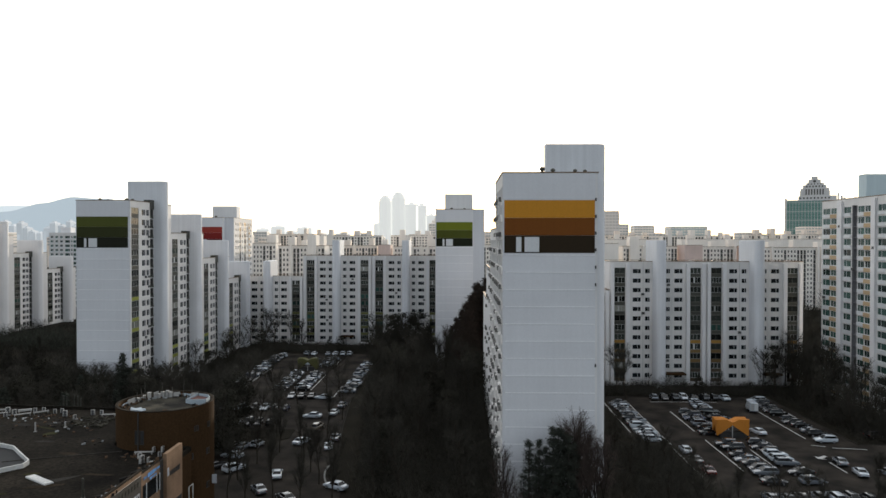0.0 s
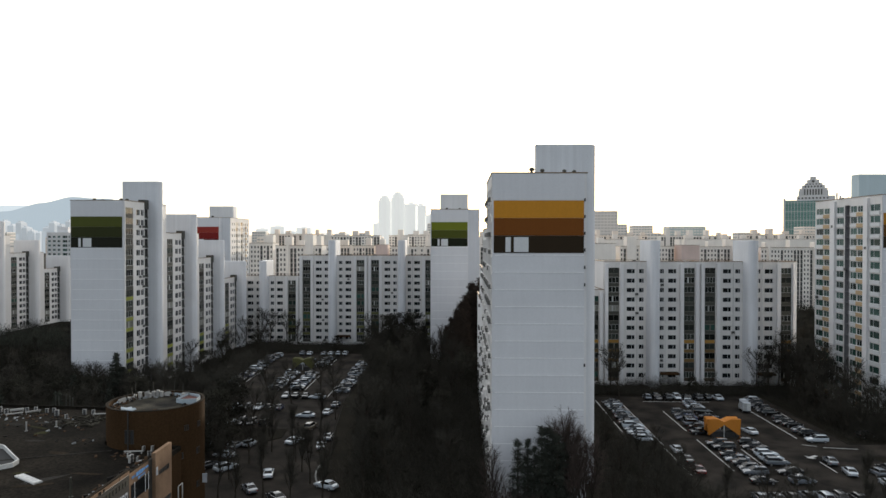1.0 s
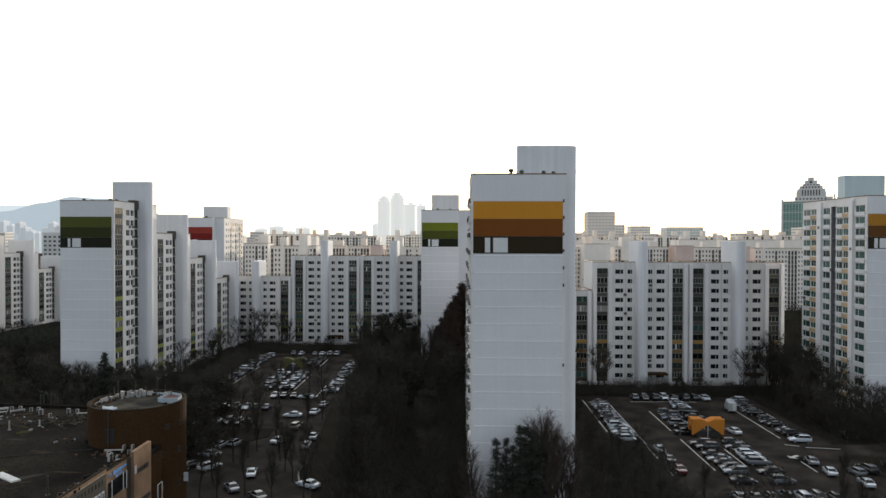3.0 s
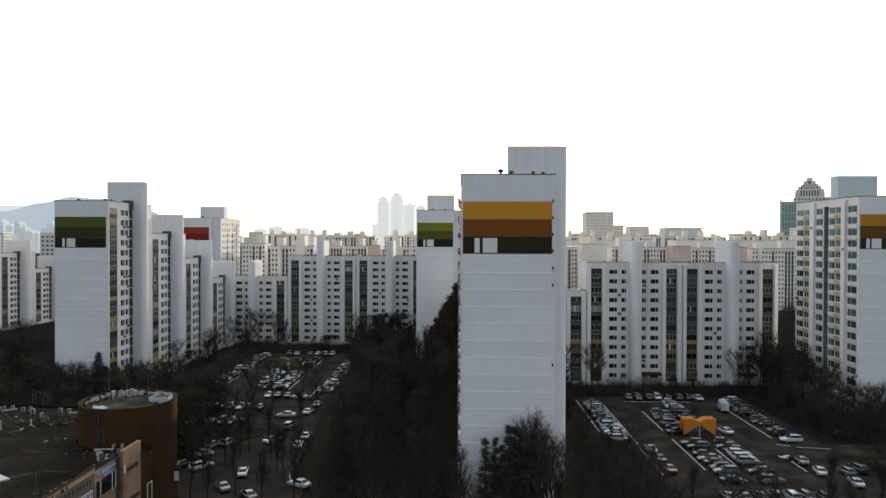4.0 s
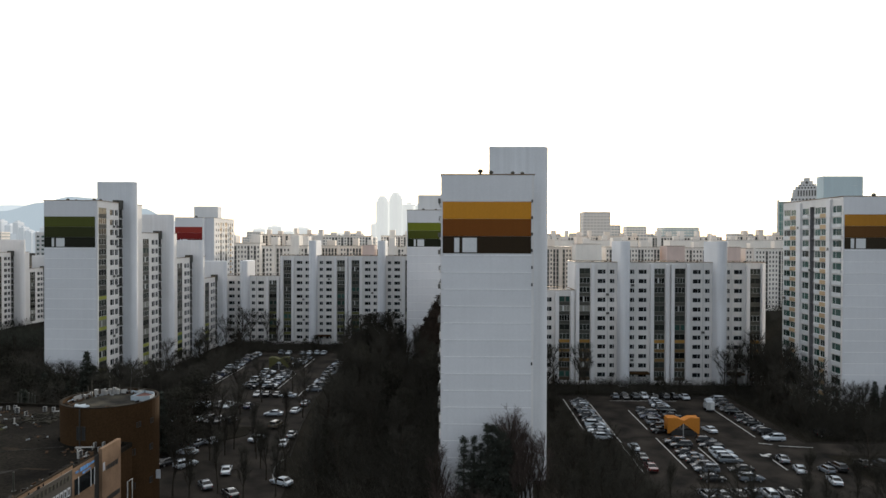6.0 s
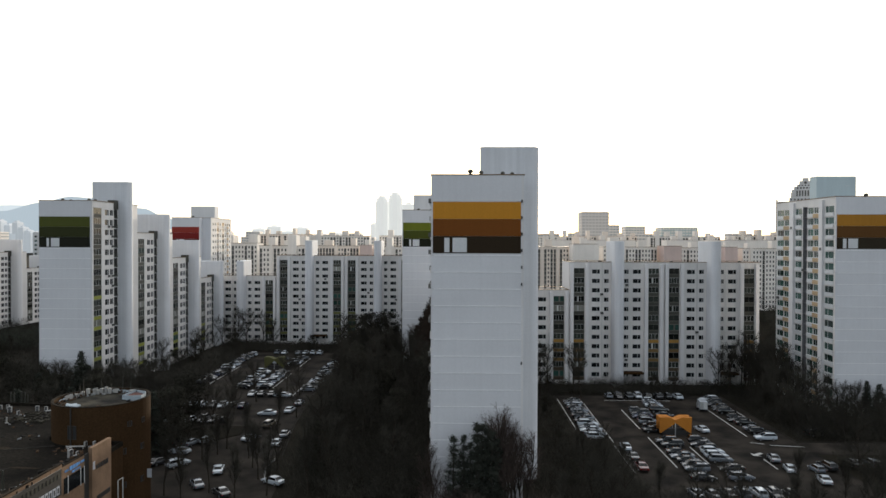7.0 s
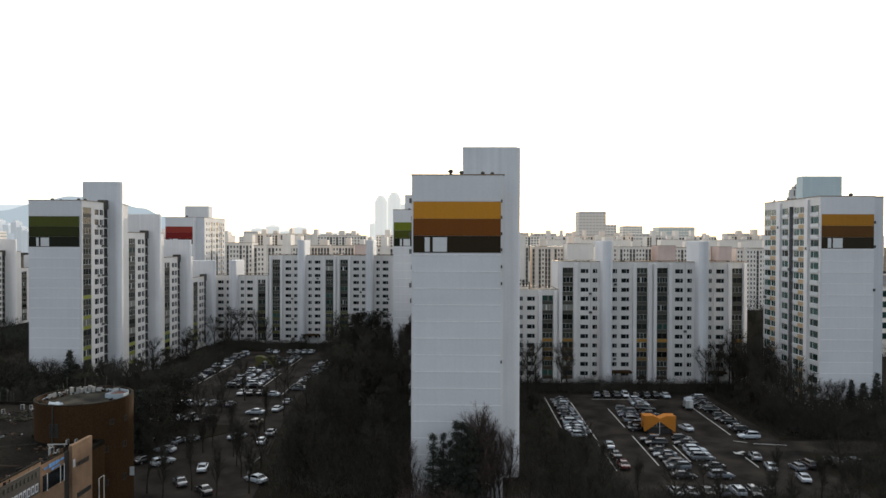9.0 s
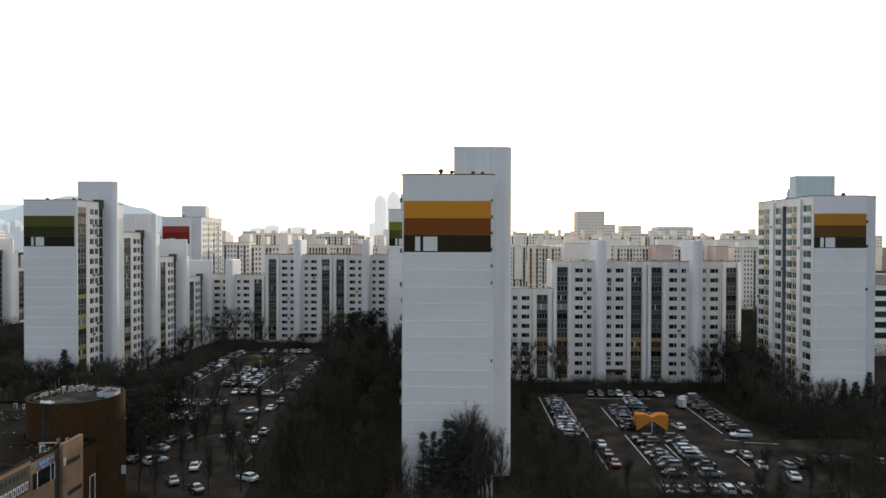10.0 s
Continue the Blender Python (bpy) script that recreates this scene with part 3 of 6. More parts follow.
def far_block(x0, x1, y, top, depth=12.0, mat=None, pitch=3.3, seed=0, shafts=True, label="pale apartment block in rows behind"):
    rng = random.Random(seed)
    mat = mat or FAR_A
    own = thing("apartment_block", label, "apartment building", pose(x0, y, 0), "far apartment blocks")
    n = max(1, int((x1 - x0) / (pitch * 0.54)))
    p = (x1 - x0) / n
    holes, glazing, piers = [], Build(), Build()
    floors = int((top - 1.5) / STOREY)
    base = top - 1.3 - floors * STOREY
    low = 0 if x0 > 130 else max(0, floors - 9)
    for k in range(n):
        kind = rng.random()
        if kind < 0.42:
            holes.append((k * p + p * 0.16, k * p + p * 0.84, 0.0, STOREY, False))
        elif kind < 0.84:
            holes.append((k * p + p * 0.28, k * p + p * 0.74, 0.95, 2.25, False))
        else:
            piers.box(k * p + p * 0.2, k * p + p * 0.8, -1.0, -0.002, 0, top + 0.6)
            continue
        for f in range(low, floors):
            z = base + f * STOREY
            h = holes[-1]
            glazing.box(h[0] - 0.02, h[1] + 0.02, 0.22, 0.26, z + (0.75 if h[2] == 0 else h[2] - 0.02), z + (2.35 if h[2] == 0 else h[3] + 0.02))
            if h[2] == 0:
                glazing.box(h[0] - 0.02, h[1] + 0.02, 0.10, 0.2, z, z + 0.75, 1)
    skin = Build()
    facade(skin, x1 - x0, floors, holes, lambda u, w, z: (u, w, z), base=base, top=1.3, shallow=0.25)
    part("facade", skin, [mat], own)
    core = Build()
    core.box(0, x1 - x0, 0.3, depth, 0, top - 0.05)
    part("core_wall", core, [mat], own)
    if glazing.f:
        tagged(part("window_glazing", glazing, [FAR_GLASS, BAL_FRAME], own), kind="stuff")
    if piers.f:
        tagged(part("balcony_pier", piers, [mat], own), kind="stuff")
    roof = Build()
    roof.box(-0.2, x1 - x0 + 0.2, -0.3, depth + 0.2, top - 0.04, top + 0.12)
    part("roof", roof, [FLASH], own)
    if shafts:
        u = rng.uniform(3, 9)
        while u < x1 - x0 - 3:
            s = Build()
            h = rng.choice((3.2, 4.5, 5.5))
            w = rng.uniform(2.6, 5.5)
            s.box(u, u + w, -1.5 if h > 5 else 2.0, 7, top - 20 if h > 5 else top, top + h, 0, 0.1)
            part("stair_head", s, [mat], own)
            u += rng.uniform(9, 17)
    return own


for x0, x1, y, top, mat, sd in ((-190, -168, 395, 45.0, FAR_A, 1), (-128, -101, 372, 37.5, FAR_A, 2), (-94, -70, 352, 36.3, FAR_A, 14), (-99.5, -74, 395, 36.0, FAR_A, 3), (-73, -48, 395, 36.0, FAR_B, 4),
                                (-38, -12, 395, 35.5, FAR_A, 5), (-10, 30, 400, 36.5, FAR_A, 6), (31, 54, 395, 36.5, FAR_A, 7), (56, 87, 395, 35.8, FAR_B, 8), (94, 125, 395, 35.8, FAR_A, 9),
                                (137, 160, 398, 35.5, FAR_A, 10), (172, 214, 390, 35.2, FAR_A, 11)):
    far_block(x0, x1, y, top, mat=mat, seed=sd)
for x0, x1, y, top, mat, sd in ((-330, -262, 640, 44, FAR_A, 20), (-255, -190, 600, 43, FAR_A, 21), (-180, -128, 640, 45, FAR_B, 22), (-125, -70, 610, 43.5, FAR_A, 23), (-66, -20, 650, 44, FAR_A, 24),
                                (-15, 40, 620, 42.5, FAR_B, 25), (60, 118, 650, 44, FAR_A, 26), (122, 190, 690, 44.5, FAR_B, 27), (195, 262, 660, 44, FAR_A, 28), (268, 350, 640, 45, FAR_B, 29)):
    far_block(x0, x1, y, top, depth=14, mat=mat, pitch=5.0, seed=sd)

# gable ends of further blocks, painted pink
for x0, x1, y, top in ((126.2, 136.2, 386, 36.5), (160.5, 167.5, 386, 36.0), (-46.5, -39.5, 388, 36.5), (-12.5, -6, 388, 36.0), (74, 88, 380, 37.5), (168, 283, 520, 40.3), (84, 150, 540, 40.0)):
    own = thing("apartment_block", "further apartment block with a blank painted end wall", "apartment building", pose(x0, y, 0), "far apartment blocks")
    w = x1 - x0
    b = Build()
    b.box(0, w, 0, 13, 0, top, 0, 0.1)
    part("wall", b, [PINK if x0 > -80 and w < 12 else FAR_A], own)
    b = Build()
    b.box(-0.15, w + 0.15, -0.15, 13.1, top, top + 0.15)
    part("roof", b, [FLASH], own)
    for k in range(max(1, int(w / 14))):
        c = w * (k + 0.5) / max(1, int(w / 14))
        b = Build()
        b.box(c - min(w, 9) * 0.2, c + min(w, 9) * 0.2, 5, 9, top + 0.15, top + (3.2, 2.2, 4.0)[k % 3], 0, 0.1)
        part("stair_head", b, [FAR_A], own)


def office(x, y, w, d, top, mat, bands_mat, label, step=3.6, crown=()):
    own = thing("office_building", label, "building", pose(x, y, 0))
    b = Build()
    b.box(-w / 2, w / 2, 0, d, 0, top, 0, 0.4)
    part("wall", b, [mat], own)
    z, k = top - 1.6, 0
    while z > 30 and k < 16:
        s = Build()
        s.box(-w / 2 - 0.15, w / 2 + 0.15, -0.15, d, z - step * 0.42, z)
        part("window_band", s, [bands_mat], own)
        z -= step
        k += 1
    ribs, n = Build(), max(3, int(w / 3.6))
    for k in range(n + 1):
        x0 = -w / 2 + w * k / n
        ribs.box(x0 - 0.45, x0 + 0.45, -0.45, 0.3, 20, top - 0.6)
    tagged(part("pier", ribs, [mat], own), kind="stuff")
    for cw, cd, z0, z1 in crown:
        s = Build()
        s.box(-cw / 2, cw / 2, d / 2 - cd / 2, d / 2 + cd / 2, z0, z1, 0, 0.5)
        part("crown_step", s, [FAR_A], own)
    return own


STONE = material("grey_stone_cladding", (0.56, 0.56, 0.56), 0.8, vary=0.08, stain=0.1)
glass_tower = thing("office_building", "teal glass office tower with a stepped stone crown", "building", pose(513, 1000, 0, 0, 0, -26))
b = Build()
b.box(-36.5, 36.5, 0, 30, 0, 97.4, 0, 0.4)
part("wall", b, [TEAL], glass_tower)
for k in range(15):
    s = Build()
    s.box(-36.7, 36.7, -0.25, 30, 94.2 - k * 4.3, 95.6 - k * 4.3)
    part("window_band", s, [TEAL_DARK if k % 3 else TEAL_PALE], glass_tower)
ribs = Build()
for k in range(19):
    ribs.box(-36.2 + k * 4.0, -35.8 + k * 4.0, -0.5, 0, 20, 96.8)
tagged(part("mullion", ribs, [STONE], glass_tower), kind="stuff")
for x, z in ((-37.2, 101), (37.2, 101)):
    s = Build()
    s.box(x - 1.4, x + 1.4, -0.8, 3, 0, z, 0, 0.2)
    part("corner_pier", s, [STONE], glass_tower)
for x0, x1, y0, y1, z0, z1 in ((-37, 37, -0.4, 30.2, 97.4, 98.6), (-21, 28, 4, 28, 98.6, 104.5), (-18, 18.5, 5, 26, 104.5, 116), (-15, 15, 6, 25, 116, 120.5), (-19, -14, 4.6, 10, 104.5, 112), (14.5, 19.5, 4.6, 10, 104.5, 112), (-11, 12, 7, 24, 120.5, 123.5), (-8, 8, 8, 22, 123.5, 128.5), (-4, 4, 9, 20, 128.5, 133), (29, 31, 6, 8, 98.6, 108), (33, 35.5, 6, 8, 98.6, 104)):
    s = Build()
    s.box(x0, x1, y0, y1, z0, z1, 0, 0.4)
    part("crown_step", s, [STONE], glass_tower)
for y, z0, z1, n, w in ((4.9, 106.2, 114.5, 7, 3.6), (5.9, 117, 119.6, 6, 4.0), (3.9, 100.2, 102.6, 9, 4.6), (6.9, 121.2, 122.8, 5, 4.0)):
    for k in range(n):
        x = (k - (n - 1) / 2) * w
        s = Build()
        s.box(x - w * 0.24, x + w * 0.24, y - 0.05, y + 0.4, z0, z1)
        part("crown_window", s, [FAR_GLASS], glass_tower)
s = Build()
s.solid([[(2 * math.cos(2 * math.pi * j / 14), y, 126 + 2 * math.sin(2 * math.pi * j / 14)) for j in range(14)] for y in (7.9, 8.3)])
part("crown_window", s, [FAR_GLASS], glass_tower, "round window under the crown")
# stone and glass here are lightened as well, for the haze before them
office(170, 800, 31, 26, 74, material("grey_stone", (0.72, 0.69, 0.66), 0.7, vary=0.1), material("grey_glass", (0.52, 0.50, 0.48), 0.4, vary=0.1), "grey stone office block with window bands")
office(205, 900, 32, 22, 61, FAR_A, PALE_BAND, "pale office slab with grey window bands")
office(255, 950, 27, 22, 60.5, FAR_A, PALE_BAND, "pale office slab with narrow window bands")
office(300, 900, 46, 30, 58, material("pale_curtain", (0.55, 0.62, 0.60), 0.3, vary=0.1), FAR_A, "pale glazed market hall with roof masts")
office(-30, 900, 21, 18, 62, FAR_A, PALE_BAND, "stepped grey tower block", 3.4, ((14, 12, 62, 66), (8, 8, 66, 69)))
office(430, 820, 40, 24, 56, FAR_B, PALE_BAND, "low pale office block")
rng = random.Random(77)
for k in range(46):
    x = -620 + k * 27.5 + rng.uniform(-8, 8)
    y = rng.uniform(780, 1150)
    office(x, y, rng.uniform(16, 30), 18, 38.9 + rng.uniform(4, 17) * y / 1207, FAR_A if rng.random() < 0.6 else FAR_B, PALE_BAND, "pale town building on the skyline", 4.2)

# hazy distance: towers and hills, their haze painted as a pale glow
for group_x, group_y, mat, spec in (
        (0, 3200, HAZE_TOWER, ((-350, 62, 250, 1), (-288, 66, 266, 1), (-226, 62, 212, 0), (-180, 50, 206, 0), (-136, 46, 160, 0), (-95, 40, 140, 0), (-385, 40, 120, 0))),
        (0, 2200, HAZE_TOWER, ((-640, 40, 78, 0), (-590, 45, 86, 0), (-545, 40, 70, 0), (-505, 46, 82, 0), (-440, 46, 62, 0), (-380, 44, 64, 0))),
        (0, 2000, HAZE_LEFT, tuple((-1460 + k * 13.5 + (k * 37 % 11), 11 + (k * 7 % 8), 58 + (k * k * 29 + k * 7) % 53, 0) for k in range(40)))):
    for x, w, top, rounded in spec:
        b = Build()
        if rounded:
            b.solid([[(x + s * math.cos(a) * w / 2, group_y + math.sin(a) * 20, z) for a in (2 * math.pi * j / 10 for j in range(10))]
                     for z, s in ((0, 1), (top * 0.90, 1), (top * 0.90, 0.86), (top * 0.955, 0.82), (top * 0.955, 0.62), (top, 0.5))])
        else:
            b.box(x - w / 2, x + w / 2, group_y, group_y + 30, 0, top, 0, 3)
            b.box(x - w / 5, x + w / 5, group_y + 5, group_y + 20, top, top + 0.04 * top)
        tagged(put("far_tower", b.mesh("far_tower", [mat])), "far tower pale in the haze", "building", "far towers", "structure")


def hill(name, mat, y, profile):
    b = Build()
    pts = []
    for (xa, za), (xb, zb) in zip(profile, profile[1:]):
        for k in range(12):
            f = k / 12
            s = f * f * (3 - 2 * f)
            pts.append((xa + (xb - xa) * f, za + (zb - za) * s + 5 * noise.noise(Vector((xa + (xb - xa) * f, 0, y)) * 0.006)))
    for (xa, za), (xb, zb) in zip(pts, pts[1:]):
        b.face([(xa, y, -1), (xb, y, -1), (xb, y + 60, zb), (xa, y + 60, za)])
        b.face([(xa, y + 60, za), (xb, y + 60, zb), (xb, y + 200, 0), (xa, y + 200, 0)])
    return tagged(put(name, b.mesh(name, [mat])), "wooded hill pale in the haze", "hill", kind="structure")


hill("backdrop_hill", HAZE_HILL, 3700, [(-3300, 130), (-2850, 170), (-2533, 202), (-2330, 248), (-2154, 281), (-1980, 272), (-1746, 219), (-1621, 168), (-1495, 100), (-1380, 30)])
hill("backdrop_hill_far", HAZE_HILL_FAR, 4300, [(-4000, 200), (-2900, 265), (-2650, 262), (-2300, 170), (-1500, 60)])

# ---- the older building with the round tower ----
ROOF_DARK = material("dirty_dark_roof", (0.021, 0.0175, 0.013), 0.97, vary=0.7, grain=0.7, stain=0.9, bump=0.6, spec=0.06)
ROOF_GREY = material("weathered_roof", (0.042, 0.038, 0.028), 0.92, vary=0.5, stain=0.9, grain=4.0, spec=0.15)
WHITE_METAL = material("white_painted_metal", (0.62, 0.62, 0.60), 0.5, vary=0.2, stain=0.3)
SIGN_BLUE = material("blue_sign", (0.07, 0.20, 0.42), 0.5, vary=0.3, each=0.5, glow=(0.12, 0.35, 0.75, 0.13))
SIGN_WHITE = material("sign_white", (0.46, 0.48, 0.52), 0.6, vary=0.15)
SIGN_DARK = material("sign_dark", (0.03, 0.028, 0.026), 0.6, vary=0.3)
RIM_DIRTY = material("dirty_rim", (0.030, 0.024, 0.018), 0.95, vary=0.6, grain=1.2, stain=0.5, spec=0.05)
RUST_SHEET = material("red_brown_sheet", (0.10, 0.032, 0.022), 0.8, vary=0.3)
TARP = material("white_tarpaulin", (0.40, 0.47, 0.52), 0.6, vary=0.15, stain=0.2, bump=0.5)

hall = thing("shop_building", "flat-roofed shop building, beige front with signs, cluttered dark roof", "building")
out = [(-90, 52), (-36.4, 52), (-36.4, 91.4), (-47.5, 93.2), (-52.5, 112.0), (-90, 115.5)]
b = Build()
b.solid([[(x, y, 0) for x, y in out], [(x, y, 10.35) for x, y in out]])
part("wall", b, [BRICK], hall)
b = Build()
b.solid([[(x, y, 10.354) for x, y in out], [(x, y, 10.5) for x, y in out]])
part("roof", b, [ROOF_DARK], hall)
b = Build()
for (xa, ya), (xb, yb) in zip(out, out[1:] + out[:1]):
    d = Vector((xb - xa, yb - ya, 0)).normalized()
    n = Vector((-d.y, d.x, 0)) * 0.3
    b.solid([[(xa, ya, z), (xb, yb, z), (xb + n.x, yb + n.y, z), (xa + n.x, ya + n.y, z)] for z in (10.5, 10.95)])
part("parapet", b, [ROOF_DARK], hall)

cx, cy, cr = -42.27, 97.0, 6.58
tower = thing("round_tower", "round red-brown stair tower with a flat roof and low rim", "tower")


def circle(r, z, n=48):
    return [(cx + r * math.cos(2 * math.pi * j / n), cy + r * math.sin(2 * math.pi * j / n), z) for j in range(n)]


b = Build()
b.solid([circle(cr, 0), circle(cr, 15.72), circle(cr - 0.06, 15.8), circle(cr - 0.34, 15.8), circle(cr - 0.4, 15.2)], caps=False)
part("wall", b, [BRICK], tower, smooth=False)
b = Build()
b.solid([circle(cr - 0.4, 14.9), circle(cr - 0.4, 15.22)])
part("roof", b, [ROOF_GREY], tower)
b = Build()
b.solid([circle(cr + 0.03, 15.78), circle(cr + 0.03, 15.86), circle(cr - 0.36, 15.86), circle(cr - 0.36, 15.78), circle(cr + 0.03, 15.78)], caps=False)
part("rim", b, [RIM_DIRTY], tower, "dirty dark rim")
for ang, z, w, h in ((-62, 8.6, 0.8, 0.9), (-38, 8.6, 0.8, 0.9), (-10, 8.6, 0.8, 0.9), (-62, 3.8, 0.8, 0.9), (-38, 3.8, 0.8, 0.9), (-10, 3.8, 0.8, 0.9), (-30, 12.4, 0.7, 0.8), (-8, 12.4, 0.7, 0.8), (-97, 11.4, 1.3, 1.9)):
    b = Build()
    b.lattice([-w / 2, -w / 2 + 0.06, -0.03, 0.03, w / 2 - 0.06, w / 2], [0, 0.06, h - 0.06, h], -0.02, 0.1)
    b.box(-w / 2 + 0.03, w / 2 - 0.03, 0.02, 0.08, 0.03, h - 0.03, 1)
    ob = part("window" if h < 1.5 else "door", b, [SIGN_DARK, DARK], tower)
    a = radians(ang)
    ob.matrix_basis = Matrix.Translation((cx + (cr + 0.01) * math.cos(a), cy + (cr + 0.01) * math.sin(a), z)) @ Matrix.Rotation(a + math.pi / 2, 4, "Z")
b = Build()
b.tube([(cx - 0.95 * 1, cy - cr - 0.02, 10.6), (cx - 0.95, cy - cr - 0.02, 15.7)], [0.09, 0.09], 6)
part("downpipe", b, [SIGN_DARK], tower)

# street front of the shop building
FX = -36.4
face_wall = hall


def front_box(name, mat, y0, y1, z0, z1, out_by, label=""):
    b = Build()
    b.box(FX + 0.002, FX + out_by, y0, y1, z0, z1, 0, min(0.04, out_by * 0.3))
    return part(name, b, [mat], face_wall, label)


front_box("side_panel", BEIGE, 82.5, 87.2, 0.0, 12.75, 0.5, "tall beige cladding panel")
front_box("upper_wall", BEIGE, 76.5, 81.2, 0.0, 12.3, 0.20)
front_box("upper_wall", BEIGE, 60.0, 76.3, 0.0, 12.75, 0.30)
front_box("capping", RIM_DIRTY, 60.0, 76.3, 12.755, 12.9, 0.36, "dirty dark metal capping")
front_box("capping", RIM_DIRTY, 76.5, 81.2, 12.305, 12.42, 0.26, "dirty dark metal capping")
# dark strip set back in the gap between upper wall and side panel
front_box("pier", SIGN_DARK, 81.25, 82.45, 0.0, 12.2, 0.10)
for y0, y1 in ((76.8, 77.6), (77.7, 80.3), (80.4, 81.1)):
    b = Build()
    b.box(FX + 0.19, FX + 0.23, y0, y1, 8.9, 10.8)
    part("window", b, [GLASS], face_wall)
    b = Build()
    b.box(FX + 0.2, FX + 0.27, y1 + 0.01, y1 + 0.09, 8.8, 10.9)
    part("mullion", b, [FRAME], face_wall)
front_box("sign_board", SIGN_DARK, 60.5, 76.1, 9.2, 12.3, 0.36, "dark sign board")
for k in range(18):
    y = 75.6 - k * 0.74
    b = Build()
    b.box(FX + 0.37, FX + 0.42, y - 0.56, y, 9.45, 10.45)
    bx = part("sign_tile", b, [SIGN_WHITE], face_wall, "white square sign tile")
    b = Build()
    b.box(FX + 0.422, FX + 0.44, y - 0.40, y - 0.16, 9.65, 10.25)
    part("lettering_bar", b, [SIGN_DARK], bx)
for k in range(20):
    y = 75.7 - k * 0.7
    b = Build()
    b.box(FX + 0.37, FX + 0.40, y - 0.42, y, 11.25, 11.85)
    part("lettering_bar", b, [RAIL], face_wall)
for y0, y1, z0, z1 in ((77.0, 77.7, 11.45, 11.72), (78.0, 78.5, 11.4, 11.85), (78.6, 79.2, 11.4, 11.85), (79.35, 79.7, 11.4, 11.85), (79.8, 80.2, 11.5, 11.8), (80.4, 81.1, 11.55, 11.78), (78.5, 79.0, 10.95, 11.2), (79.1, 80.3, 11.0, 11.2)):
    b = Build()
    b.box(FX + 0.21, FX + 0.26, y0, y1, z0, z1)
    part("lettering_bar", b, [SIGN_BLUE], face_wall, "blue lettering bar")
for k in range(5):
    b = Build()
    b.box(FX + 0.502, FX + 0.54, 83.4 + k * 0.62, 83.9 + k * 0.62, 9.75 - 0.02 * k, 10.3)
    part("lettering_bar", b, [SIGN_DARK], face_wall)
b = Build()
b.box(FX + 0.502, FX + 0.55, 82.65, 83.1, 9.9, 10.9)
part("sign_tile", b, [SIGN_WHITE], face_wall)
b = Build()
b.box(FX + 0.502, FX + 0.57, 83.6, 86.8, 5.7, 6.3)
part("lower_sign", b, [SIGN_DARK], face_wall)
b = Build()
b.tube([(-35.2, 87.6, 0), (-35.2, 87.6, 6.8), (-35.2, 88.9, 6.8), (-35.2, 88.9, 0)], [0.07] * 4, 6)
tagged(put("pipe_frame", b.mesh("pipe_frame", [WHITE_METAL])), "white bent pipe frame beside the shop front", "frame")
b = Build()
b.box(0.0, 0.65, -0.04, 0.04, 0.0, 1.3, 0, 0.02)
ob = part("banner", b, [SIGN_WHITE], tower, "small white banner on the wall")
ob.matrix_basis = pose(cx + cr * math.cos(radians(2)), cy + cr * math.sin(radians(2)), 3.9, 0, 0, 2)

# roof clutter
def unit_proto():
    own = thing("air_conditioner", "pale metal outdoor air conditioner unit on the roof", "air conditioner", pose(-40.42, 85.5, 10.5, 0, 0, 78) @ Matrix.Scale(0.8, 4), "roof units")
    b = Build()
    b.box(-0.45, 0.45, -0.18, 0.18, 0.12, 1.35, 0, 0.03)
    part("casing", b, [UNIT], own)
    b = Build()
    b.disc(0, 0, 0, 0.02, 0.33, 0.33, 14)
    for z in (0.42, 1.02):
        ob = put("fan_grille", b.mesh("fan_grille", [GRILLE]), own)
        ob.matrix_basis = pose(0, -0.18, z, 90)
    for x in (-0.35, 0.35):
        f = Build()
        f.box(x - 0.04, x + 0.04, -0.2, 0.2, 0, 0.12)
        part("foot", f, [GRILLE], own)
    return own


ac = unit_proto()
rng = random.Random(5)
for x, y, r in ((-39.82, 86.0, 95), (-41.0, 90.2, 80), (-39.9, 90.4, 85), (-42.2, 92.0, 15), (-72.4, 108.9, 40), (-66.4, 110.1, 5), (-65.3, 110.3, 5), (-59.6, 109.2, 0), (-58.2, 109.3, 0), (-74.2, 110.0, 30), (-73.0, 107.6, 35), (-70.0, 110.6, 20), (-68.8, 111.0, 10), (-63.6, 108.2, 15), (-61.0, 106.4, 70), (-55.4, 110.4, 0), (-41.6, 87.4, 60), (-37.6, 81.8, 90), (-37.7, 79.6, 90), (-37.8, 77.4, 88), (-37.7, 73.6, 92), (-37.9, 71.2, 90), (-38.6, 84.0, 80), (-39.4, 88.4, 40)):
    copy_thing(ac, pose(x, y, 10.5, 0, 0, r + rng.uniform(-4, 4)) @ Matrix.Scale(rng.uniform(0.5, 0.7) if x > -43 else rng.uniform(0.65, 0.95), 4))
